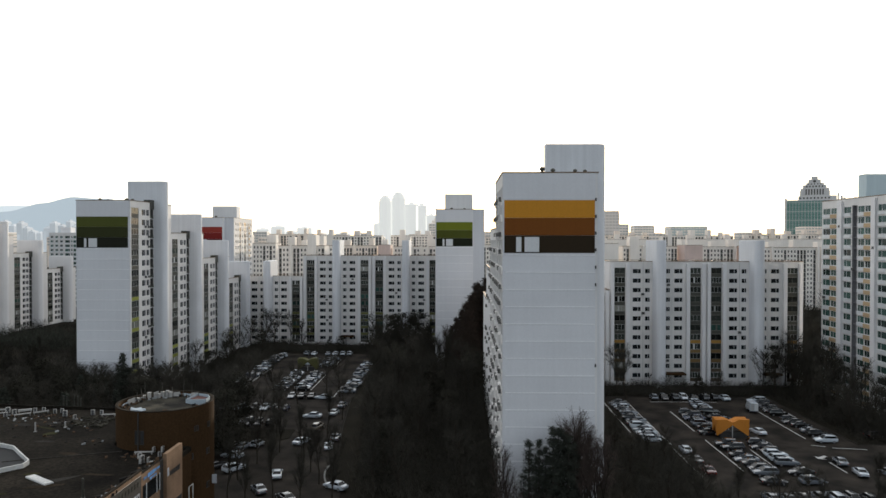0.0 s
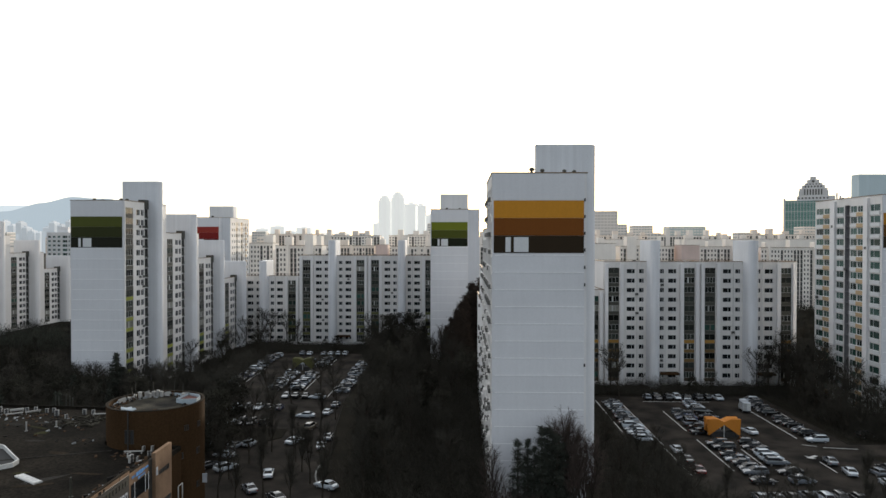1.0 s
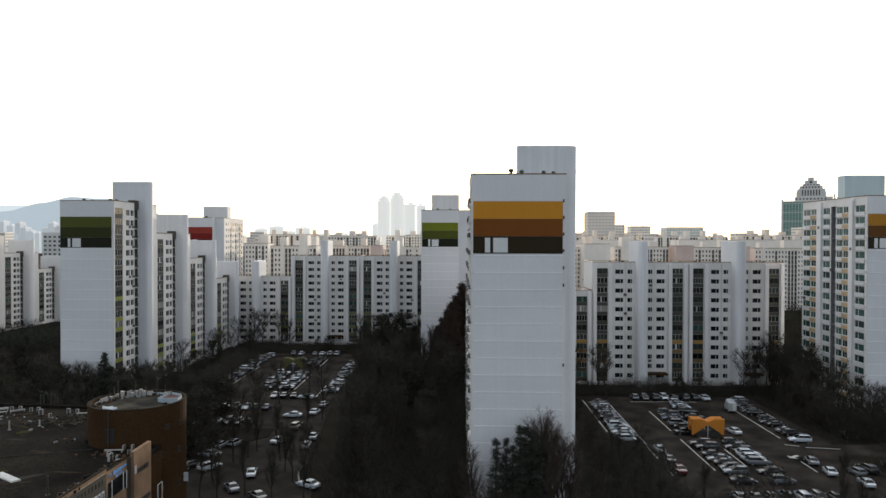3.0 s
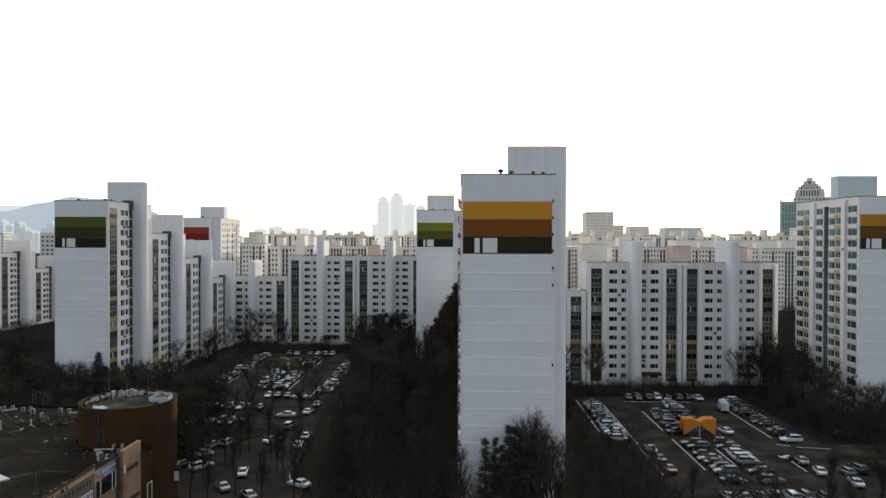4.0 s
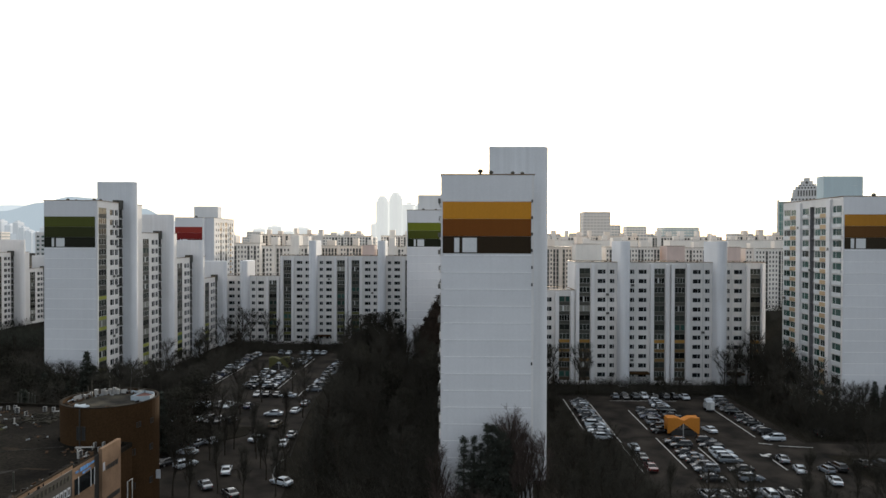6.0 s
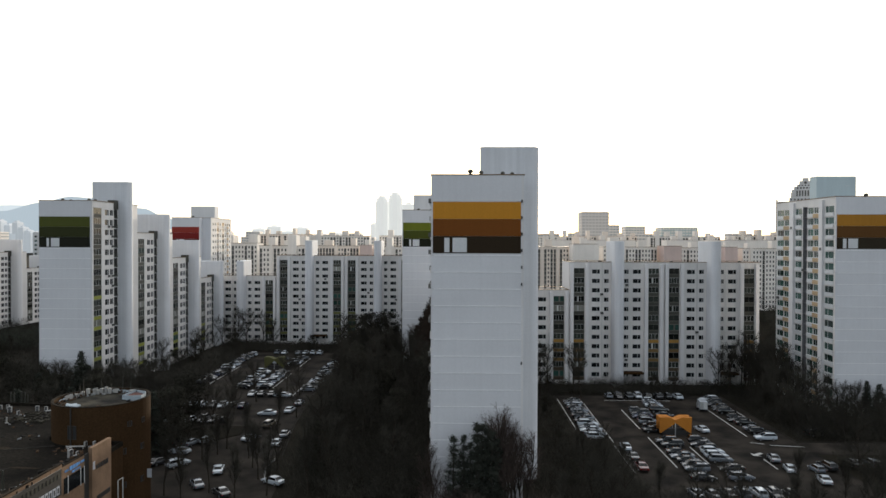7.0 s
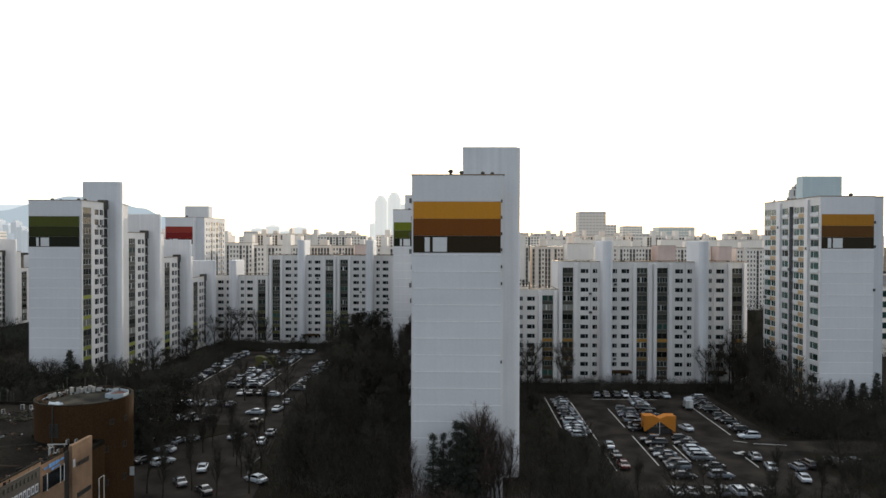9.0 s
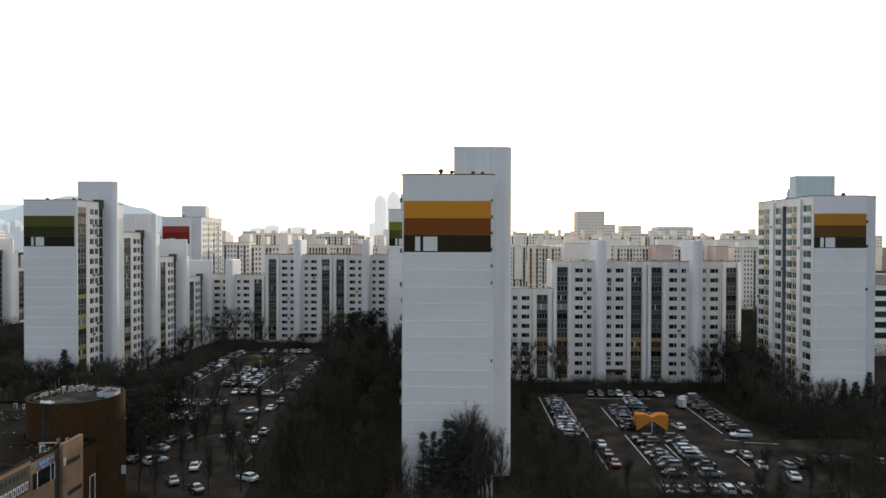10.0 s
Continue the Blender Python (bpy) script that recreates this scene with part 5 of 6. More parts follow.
stalls_y(-46.6, 208.0, 222.0, 0.5)
stalls_x(230.4, -53.0, -35.5, 0.97, mix=LIGHT)
stalls_y(-28.6, 172.0, 218.0, 0.85)
stalls_x(167.6, -62.0, -34.0, 0.5)
stalls_x(155.6, -63.0, -36.5, 0.97)
stalls_x(142.6, -58.0, -36.5, 0.97)
for x, y, a, c, s in ((-32.3, 148.6, 178, "white", "sedan"), (-30.2, 129.6, 64, "white", "sedan"), (-30.0, 111.2, 102, "white", "sedan"), (-31.1, 104.4, 124, "silver", "sedan"), (-19.4, 106.0, 148, "white", "sedan"),
                      (-38.0, 113.8, 52, "white", "suv"), (-40.6, 120.8, 166, "white", "sedan"), (-41.6, 115.0, 58, "dark grey", "sedan"), (-40.5, 126.2, 75, "silver", "sedan"), (-38.2, 127.6, 75, "white", "hatch"), (-43.5, 126.6, 75, "dark grey", "suv"), (-46.2, 126.0, 75, "white", "sedan"),
                      (-24.4, 126.6, 96, "white", "sedan"), (-24.2, 132.4, 92, "silver", "sedan"), (-29.2, 139.4, 80, "beige", "suv"), (-28.0, 151.5, 84, "white", "sedan"), (-27.4, 158.5, 86, "silver", "sedan"), (-33.4, 166.2, 170, "white", "sedan"), (-26.0, 101.0, 130, "dark grey", "sedan")):
    car(x, y, a, c, s)

# box lorry in the parking place
lorry = thing("box_lorry", "small white box lorry parked between the rows", "lorry", pose(66.6, 156.8, 0.02, 0, 0, 82) @ Matrix.Scale(0.84, 4), "parked cars")
b = Build()
b.box(-2.6, 1.0, -1.0, 1.0, 0.75, 2.85, 0, 0.06)
part("cargo_box", b, [PAINT_MATS["white"]], lorry)
for q in (-1, 1):
    b = Build()
    b.box(-2.63, -2.602, q * 0.49 - 0.44, q * 0.49 + 0.44, 0.85, 2.75, 0, 0.008)
    part("rear_door", b, [PALE_FRAME], lorry, "pale grey rear door")
b = Build()
b.box(-2.64, -2.56, -0.95, 0.95, 0.52, 0.68)
part("bumper", b, [RUBBER], lorry)
for x in (-1.7, -0.8, 0.1):
    b = Build()
    b.box(x - 0.02, x + 0.02, -1.012, 1.012, 0.8, 2.8)
    part("panel_seam", b, [PALE_FRAME], lorry)
b = Build()
b.solid([[(1.05, -0.9, 0.45), (2.55, -0.9, 0.45), (2.55, 0.9, 0.45), (1.05, 0.9, 0.45)], [(1.05, -0.9, 1.25), (2.6, -0.9, 1.2), (2.6, 0.9, 1.2), (1.05, 0.9, 1.25)], [(1.05, -0.78, 2.05), (1.95, -0.78, 2.05), (1.95, 0.78, 2.05), (1.05, 0.78, 2.05)]])
part("cab", b, [PAINT_MATS["white"]], lorry)
b = Build()
b.box(-2.5, 2.4, -0.5, 0.5, 0.4, 0.74)
part("chassis", b, [RUBBER], lorry)
for x in (-1.6, 1.7):
    for s in (-1, 1):
        put("wheel", WHEEL_MESH, lorry, pose(x, s * 0.82, 0.32))


def tent(name, label, x, y, w, d, h, mat):
    """Canopy over a car park stair: folded fabric corners, an open gable on each side, low ridge, posts, dark box for
    the shade inside.
    """
    own = thing(name, label, "canopy", pose(x, y, 0.02))
    for q, (a, c) in enumerate(((w / 2, d / 2), (d / 2, w / 2), (w / 2, d / 2), (d / 2, w / 2))):
        turn = Matrix.Rotation(q * math.pi / 2, 4, "Z")
        for s in (-1, 1):
            b = Build()
            pts = [Vector((s * a, -c, h * 0.14)), Vector((s * a * 0.92, -c, h * 0.14)), Vector((0, -c, h * 0.70)), Vector((0, -c, h * 0.84)), Vector((s * a * 0.4, -c, h * 1.0)), Vector((s * a * 1.0, -c - 0.1, h))]
            b.solid([[tuple(turn @ p) for p in pts], [tuple(turn @ (p + Vector((0, 0.05, 0)))) for p in pts]])
            part("side_panel", b, [mat], own)
        for s in (-1, 1):
            b = Build()
            pts = [Vector((s * a, -c - 0.1, h)), Vector((s * a * 0.4, -c, h)), Vector((0, -c, h * 0.84)), Vector((0, 0, h * 0.88))]
            b.solid([[tuple(turn @ p) for p in pts], [tuple(turn @ (p + Vector((0, 0, 0.05)))) for p in pts]])
            part("roof_panel", b, [mat], own)
        if q % 2:
            continue
        b = Build()
        b.tube([tuple(turn @ Vector((0, -c + 0.12, 0))), tuple(turn @ Vector((0, -c + 0.12, h * 0.84)))], [0.08, 0.08], 6)
        part("post", b, [WHITE_METAL], own)
    b = Build()
    # dark box added to give the darkness under the canopy
    b.box(-w * 0.36, w * 0.36, -d * 0.36, d * 0.36, 0, 1.1)
    part("stair_well", b, [SIGN_DARK], own, "dark box standing in for the shade inside")
    return own


tent("canopy", "orange canopy over the stair in the parking place", 53.9, 136.6, 6.3, 2.2, 3.6, material("orange_fabric", (0.52, 0.185, 0.014), 0.7, vary=0.1, stain=0.1))
tent("canopy", "olive canopy over the stair in the parking place", -45.4, 203.4, 5.8, 2.2, 3.6, material("olive_fabric", (0.085, 0.082, 0.022), 0.7, vary=0.1, stain=0.1))

# painted lines and kerbs
def strip(name, label, cat, mat, pts, wide, z0, z1):
    b = Build()
    for (xa, ya), (xb, yb) in zip(pts, pts[1:]):
        d = Vector((xb - xa, yb - ya, 0)).normalized()
        n = Vector((-d.y, d.x, 0)) * wide / 2
        b.solid([[(xa - n.x, ya - n.y, z), (xb - n.x, yb - n.y, z), (xb + n.x, yb + n.y, z), (xa + n.x, ya + n.y, z)] for z in (z0, z1)])
    return tagged(put(name, b.mesh(name, [mat])), label, cat, kind="structure")


for xa, ya, xb, yb in ((40.05, 113, 40.05, 129), (40.35, 130, 40.35, 162), (34.7, 139, 34.7, 167), (48.0, 115.8, 48.0, 134), (48.0, 140.2, 48.0, 156.2), (54.2, 118, 54.2, 128), (68.0, 135.3, 68.0, 159), (74.0, 146, 74.0, 166.2),
                       (46, 165.6, 62, 165.6), (65.0, 115.5, 65.0, 121), (-38.7, 176, -38.7, 196), (-57.3, 180, -57.3, 208), (-31.3, 168, -31.3, 181), (-38.7, 207, -38.7, 222), (70, 129.5, 76, 128.6), (66.9, 131.2, 69.2, 130.2)):
    strip("parking_line", "worn white painted line", "road marking", LINE, [(xa, ya), (xb, yb)], 0.22, 0.022, 0.032)
b = Build()
b.solid([[(x, y, z) for x, y in ((0, 0), (0.9, 1.1), (0.9, 0.35), (2.6, 0.35), (2.6, -0.35), (0.9, -0.35), (0.9, -1.1))] for z in (0.0, 0.01)])
ob = tagged(put("road_arrow", b.mesh("road_arrow", [LINE])), "worn white painted arrow on the asphalt", "road marking", kind="structure")
ob.matrix_basis = pose(64.0, 123.0, 0.022, 0, 0, 35)
arc = [(-20.9 - 1.3 * math.sin(math.pi * k / 10) - 0.6 * k / 8, 107.0 + 11 * k / 8) for k in range(9)]
strip("kerb", "pale concrete kerb round the planted strip", "kerb", KERB, arc, 0.25, -0.02, 0.17)
DULL_KERB = material("dirty_kerb_concrete", (0.034, 0.031, 0.027), 0.9, vary=0.3, stain=0.3, spec=0.1)
strip("kerb", "dirty concrete kerb along the wood", "kerb", DULL_KERB, [(-21.5, 119.6), (-24.2, 140), (-26.6, 166)], 0.2, -0.02, 0.15)
strip("kerb", "concrete kerb of the parking place", "kerb", DULL_KERB, [(39.2, 97), (39.2, 128), (34.1, 131), (34.1, 170.6), (76.0, 170.6), (76.0, 131.6), (140, 131.6)], 0.2, -0.02, 0.16)
strip("kerb", "concrete kerb of the parking place", "kerb", DULL_KERB, [(-62.6, 168), (-62.6, 233.1), (-26.4, 233.1), (-26.4, 168)], 0.2, -0.02, 0.16)
sheet("planted_island", "planted island with a kerb in the drive", "planting", GROUND, [(-50, 128.5), (-37, 129), (-33.5, 133), (-33.8, 139), (-50, 139)], 0.15, 0.16)

# ---- trees ----
BARK = material("bark", (0.042, 0.035, 0.027), 0.95, vary=0.4, spec=0.1)
TWIG = material("winter_twigs", (0.056, 0.052, 0.043), 1.0, vary=0.3, island=0.3, spec=0.05)
NEEDLE = material("dark_needles", (0.052, 0.057, 0.046), 1.0, vary=0.3, island=0.3, spec=0.05)
RUST = material("rusty_larch_needles", (0.050, 0.038, 0.031), 1.0, vary=0.2, island=0.12, spec=0.05)
LEAF = material("dull_evergreen_leaves", (0.042, 0.040, 0.031), 1.0, vary=0.4, grain=0.3, island=0.25, spec=0.05)


BRUSH = material("brown_brushwood", (0.085, 0.066, 0.058), 1.0, vary=0.3, island=0.3, spec=0.05)
# winter twigs in a darker copy, tree shade put into the colour
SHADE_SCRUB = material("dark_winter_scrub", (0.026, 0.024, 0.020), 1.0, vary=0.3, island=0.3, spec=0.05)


def bare_tree(seed, h, spread, mat=TWIG):
    rng = random.Random(seed)
    wood, twigs = Build(), Build()

    def way(d, amount):
        return (d + Vector((rng.gauss(0, 1), rng.gauss(0, 1), rng.gauss(0, 0.7))) * amount).normalized()
    trunk = [Vector((0, 0, 0))]
    d = Vector((0, 0, 1))
    for k in range(6):
        d = (d + Vector((rng.gauss(0, 0.08), rng.gauss(0, 0.08), 0.1))).normalized()
        trunk.append(trunk[-1] + d * h * 0.13)
    r0 = h * 0.016
    wood.tube([tuple(p) for p in trunk], [r0 * (1 - 0.13 * k) for k in range(7)], 7)
    for k in range(15):
        f = rng.uniform(0.22, 1.0) * 6
        i = min(5, int(f))
        p = trunk[i].lerp(trunk[i + 1], f - i)
        a = k * 2.4 + rng.uniform(-0.5, 0.5)
        out = Vector((math.cos(a) * spread, math.sin(a) * spread, rng.uniform(0.6, 1.2))).normalized()
        length = h * rng.uniform(0.24, 0.38) * (1.15 - f / 12)
        q = p + out * length * 0.55
        e = q + way(out + Vector((0, 0, 0.5)), 0.18) * length * 0.5
        wood.tube([tuple(p), tuple(q), tuple(e)], [r0 * 0.42, r0 * 0.26, r0 * 0.10], 5)
        for j in range(8):
            t = rng.uniform(0.25, 1.0)
            s = p.lerp(q, t * 2) if t < 0.5 else q.lerp(e, t * 2 - 1)
            bd = way(out + Vector((0, 0, 0.5)), 0.5)
            bl = h * rng.uniform(0.08, 0.16)
            se = s + bd * bl
            twigs.tube([tuple(s), tuple(se)], [0.028, 0.010], 3, caps=False)
            for m in range(9):
                ts = s.lerp(se, rng.uniform(0.2, 1.0))
                td = way(bd, 0.65) * h * rng.uniform(0.04, 0.085)
                side = td.orthogonal().normalized() * 0.016
                twigs.face([tuple(ts - side), tuple(ts + side), tuple(ts + td)])
                for _ in range(2):
                    us = ts + td * rng.uniform(0.3, 0.9)
                    ud = way(td.normalized(), 0.8) * h * rng.uniform(0.02, 0.045)
                    side2 = ud.orthogonal().normalized() * 0.012
                    twigs.face([tuple(us - side2), tuple(us + side2), tuple(us + ud)])
    return wood, twigs, mat


def conifer(seed, h, r, mat, droop=0.25, levels=26, sprays=15, leaf=1.0, boughs=8):
    rng = random.Random(seed)
    wood, leaves = Build(), Build()
    wood.tube([(0, 0, 0), (0.05, 0, h * 0.5), (0, 0, h)], [h * 0.018, h * 0.011, 0.02], 7)
    for k in range(levels):
        f = (k + rng.uniform(0, 0.8)) / levels
        z = h * (0.10 + 0.9 * f)
        reach = r * (1 - f) ** 0.8 * rng.uniform(0.75, 1.12) + 0.15
        n = boughs if f < 0.7 else 5
        for j in range(n):
            a = rng.uniform(0, 2 * math.pi)
            rr = reach * rng.uniform(0.7, 1.15)
            tip = Vector((math.cos(a) * rr, math.sin(a) * rr, z - droop * rr + rng.uniform(-0.2, 0.3)))
            root = Vector((0, 0, z))
            wood.tube([tuple(root), tuple(tip)], [0.05, 0.015], 3, caps=False)
            for m in range(sprays):
                p = root.lerp(tip, rng.uniform(0.3, 1.02)) + Vector((rng.gauss(0, 0.16), rng.gauss(0, 0.16), rng.gauss(0, 0.12)))
                u = Vector((rng.gauss(0, 1), rng.gauss(0, 1), rng.gauss(0, 0.4))).normalized() * rng.uniform(0.18, 0.42) * leaf
                v = Vector((rng.gauss(0, 1), rng.gauss(0, 1), rng.gauss(0, 0.6))).normalized() * rng.uniform(0.08, 0.18) * leaf ** 2
                leaves.face([tuple(p - v), tuple(p + v), tuple(p + u)])
    return wood, leaves, mat


def evergreen(seed, h, r, mat):
    rng = random.Random(seed)
    wood, leaves = Build(), Build()
    wood.tube([(0, 0, 0), (0.1, 0.05, h * 0.4), (0, 0, h * 0.85)], [h * 0.022, h * 0.015, 0.03], 7)
    for k in range(60):
        a, f = rng.uniform(0, 2 * math.pi), rng.uniform(0.15, 1.0)
        rr = r * math.sin(math.pi * min(1, f * 0.9 + 0.08)) ** 0.6 * rng.uniform(0.45, 1.05)
        c = Vector((math.cos(a) * rr, math.sin(a) * rr, h * f))
        wood.tube([(0, 0, max(0.5, h * f - rr * 0.7)), tuple(c)], [0.07, 0.02], 3, caps=False)
        cl = rng.uniform(0.5, 1.0) * r * 0.36
        for m in range(60):
            d = Vector((rng.gauss(0, 1), rng.gauss(0, 1), rng.gauss(0, 0.8))).normalized() * cl * rng.uniform(0.5, 1.0)
            p = c + d
            u = Vector((rng.gauss(0, 1), rng.gauss(0, 1), rng.gauss(0, 1))).normalized() * rng.uniform(0.14, 0.3)
            v = u.orthogonal().normalized() * rng.uniform(0.08, 0.16)
            leaves.face([tuple(p - v), tuple(p + v), tuple(p + u)])
    return wood, leaves, mat


tree_kinds = {}


def tree_mesh(kind):
    if kind not in tree_kinds:
        name, i = kind
        if name == "bare":
            wood, crown, mat = bare_tree(100 + i, 10.0, (0.55, 0.85, 0.7, 1.0)[i])
        elif name == "brush":
            wood, crown, mat = bare_tree(170 + i, 10.0, 0.34, BRUSH)
        elif name == "poplar":
            wood, crown, mat = bare_tree(140 + i, 10.0, 0.28)
        elif name == "fir":
            wood, crown, mat = conifer(200 + i, 10.0, (2.3, 2.7)[i], NEEDLE, levels=30, sprays=20)
        elif name == "spruce":
            wood, crown, mat = conifer(250 + i, 10.0, (1.45, 2.0)[i], NEEDLE, droop=-0.12, levels=17, sprays=64, leaf=0.62, boughs=7)
        elif name == "larch":
            wood, crown, mat = conifer(300 + i, 10.0, 2.1, RUST, droop=0.05, levels=44, sprays=34, leaf=0.75)
        else:
            wood, crown, mat = evergreen(400 + i, 10.0, (3.4, 2.8)[i], LEAF)
        tree_kinds[kind] = (wood.mesh("trunk", [BARK]), crown.mesh("crown", [mat]))
    return tree_kinds[kind]


TREE_LABEL = {"brush": "slender brown bare tree before the white wall", "spruce": "dark spruce with layered boughs and gaps", "bare": "bare winter tree with fine dark twigs", "poplar": "slender bare tree with upright limbs", "fir": "dark conifer with uneven boughs", "larch": "tall rust-brown larch-like conifer", "ever": "dark dense evergreen tree with clumped leaves"}


far_trees = []


def tree(kind, x, y, h, seed=0):
    r = random.Random(seed * 131 + int(x * 17) + int(y * 29))
    k = h / 10.0
    w = k * r.uniform(0.85, 1.15)
    m = Matrix.LocRotScale((x, y, -0.05), Euler((0, 0, r.uniform(0, 6.28))), (w, w, k))
    if y > 172 or x < -90 or (x > 90 and y > 112) or (-30 < x < 4 and y > 150 and kind[0] != "larch"):
        far_trees.append((kind, m))
        return
    own = tagged(new("tree"), TREE_LABEL[kind[0]], "tree", "trees about the blocks")
    own.empty_display_size = 0.2
    own.matrix_basis = m
    trunk, crown = tree_mesh(kind)
    put("trunk", trunk, own)
    put("crown", crown, own)


def joined_trees():
    """Far trees of one kind of crown as one mesh each."""
    for mat_name in sorted({tree_mesh(k)[1].materials[0].name for k, m in far_trees}):
        mine = [(k, m) for k, m in far_trees if tree_mesh(k)[1].materials[0].name == mat_name]
        verts, loops, starts, index = [], [], [], []
        n_vert = n_loop = 0
        for kind, m in mine:
            for slot, me in enumerate(tree_mesh(kind)):
                co = np.empty(len(me.vertices) * 3, np.float32)
                me.vertices.foreach_get("co", co)
                a = np.array(m)
                verts.append(co.reshape(-1, 3) @ a[:3, :3].T + a[:3, 3])
                lv = np.empty(len(me.loops), np.int32)
                me.loops.foreach_get("vertex_index", lv)
                ls = np.empty(len(me.polygons), np.int32)
                me.polygons.foreach_get("loop_start", ls)
                loops.append(lv + n_vert)
                starts.append(ls + n_loop)
                index.append(np.full(len(ls), slot, np.int32))
                n_vert += len(me.vertices)
                n_loop += len(me.loops)
        me = bpy.data.meshes.new("far_trees")
        me.vertices.add(n_vert)
        me.vertices.foreach_set("co", np.concatenate(verts).astype(np.float32).ravel())
        me.loops.add(n_loop)
        me.loops.foreach_set("vertex_index", np.concatenate(loops))
        st = np.concatenate(starts)
        me.polygons.add(len(st))
        me.polygons.foreach_set("loop_start", st)
        me.materials.append(BARK)
        me.materials.append(bpy.data.materials[mat_name])
        me.polygons.foreach_set("material_index", np.concatenate(index))
        me.update(calc_edges=True)
        tagged(put("far_trees", me), "dark winter trees standing among the far blocks", "trees", kind="stuff")


def grove(x0, x1, y0, y1, n, h0, h1, kinds, seed, edge=None):
    r = random.Random(seed)
    made = []
    tries = 0
    while len(made) < n and tries < n * 40:
        tries += 1
        x, y = r.uniform(x0, x1), r.uniform(y0, y1)
        if edge and not edge(x, y):
            continue
        if any((x - a) ** 2 + (y - c) ** 2 < 5.0 for a, c in made):
            continue
        made.append((x, y))
        name = r.choice(kinds)
        tree((name, r.randrange(4 if name == "bare" else 2)), x, y, r.uniform(h0, h1), seed)


def undergrowth(name, label, x0, x1, y0, y1, n, hmax, seed, edge=None, size=1.0, mats=None):
    """Scrub that no one could count: thin upright twigs with a few dead leaves, in clumps of uneven height, as one mesh."""
    r = np.random.default_rng(seed)
    b = Build()
    made = 0
    while made < n:
        x, y = r.uniform(x0, x1), r.uniform(y0, y1)
        if edge and not edge(x, y):
            made += 0.2
            continue
        made += 1
        h = hmax * (0.25 + 0.75 * r.random() ** 1.5) * (0.75 + 0.5 * noise.noise(Vector((x, y, 0)) * 0.12))
        for k in range(38):
            p = Vector((x + r.normal(0, 0.9), y + r.normal(0, 0.9), h * r.random() ** 0.6))
            leaf = k % 4 == 0
            d = Vector((r.normal(0, 0.55), r.normal(0, 0.55), 1.0 if not leaf else r.normal(0, 0.6))).normalized()
            u = d * size * (0.2 + 0.25 * r.random() if leaf else 0.7 + 0.9 * r.random())
            v = u.orthogonal().normalized() * (0.08 if leaf else 0.035) * size
            b.face([tuple(p - v), tuple(p + v), tuple(p + u)], 1 if leaf else 0)
    tagged(put(name, b.mesh(name, mats or [TWIG, LEAF])), label, "undergrowth", kind="stuff")


def wood_edge(x, y):
    return x > -15.5 - (y - 100) * 0.10 and not (x > 4.0 and y < 195) and not (-10 < x < 7 and y > 209)


MIX = ("bare", "bare", "bare", "bare", "poplar", "ever")
grove(-30, 4.0, 99, 240, 60, 9, 13.5, MIX, 1, wood_edge)
undergrowth("undergrowth", "dense dark scrub under the trees", -30, 4.0, 97, 245, 2500, 8.5, 2, wood_edge)
for x, y, h in ((7.6, 199, 27.8), (5.2, 204, 26), (3.2, 196.5, 23), (0.6, 200, 18.5), (-2.4, 203, 13.5), (3.4, 180, 17), (2.2, 188, 19.5), (6.4, 201.5, 25), (4.2, 199, 22.5), (1.8, 198, 20.5), (-1.0, 201.5, 16)):
    tree(("larch", int(h) % 2), x, y, h)
for x, y, h, kd in ((12.9, 94, 13.4, ("spruce", 0)), (13.7, 94.3, 13.2, ("spruce", 1)), (14.5, 94.6, 12.6, ("spruce", 0)), (15.0, 93.8, 12.4, ("spruce", 1)), (9.6, 94, 11.6, ("spruce", 0)), (11.0, 94.4, 11.6, ("spruce", 0)), (12.0, 94.8, 10.4, ("spruce", 1)), (15.9, 94.6, 11.1, ("spruce", 0)), (16.4, 95.2, 13.8, ("brush", 0)),
                    (17.1, 95.6, 14.2, ("brush", 1)), (17.8, 95, 12.9, ("brush", 0)), (18.6, 96, 12.2, ("brush", 1)), (19.4, 96.4, 11.3, ("brush", 0)), (20.1, 96.8, 10.4, ("brush", 1)), (17.1, 93.5, 11.4, ("brush", 0)), (6.8, 95, 9.7, ("brush", 1)), (6.2, 94, 8.8, ("brush", 0))):
    tree(kd, x, y, h)
undergrowth("undergrowth", "bare brown scrub at the foot of the white block", 8.0, 24, 86, 96, 260, 4.0, 52, mats=[BRUSH, LEAF])
for x, y, h, kd in ((-42.8, 122.3, 12, ("ever", 0)), (-45.0, 120.0, 11.5, ("fir", 0)), (-43.5, 131.2, 13, ("ever", 1)), (-47.5, 123.5, 10.5, ("ever", 1))):
    tree(kd, x, y, h)
grove(23.8, 30.5, 100, 180, 16, 4.0, 6.5, ("bare", "bare", "ever"), 3)
undergrowth("undergrowth", "dark shrubs along the parking place", 23.6, 32.5, 96, 180, 330, 2.2, 4)
grove(31, 38.6, 97, 128, 9, 4.0, 6.5, ("bare", "bare", "poplar"), 59)
undergrowth("undergrowth", "bare scrub beside the parking place", 32, 39.0, 96, 129, 330, 3.0, 60)
undergrowth("undergrowth", "thin bare scrub before the white end wall", 5.5, 13, 88, 97, 110, 6.0, 62, mats=[BRUSH, BRUSH])
undergrowth("undergrowth", "bare scrub along the tall block", 1.5, 5.7, 97, 176, 330, 9.0, 61)
grove(22, 64, 86, 97, 15, 6.0, 8.6, ("bare", "poplar"), 5)
grove(58, 92, 88, 101, 9, 5.5, 8.5, ("bare", "poplar"), 50)
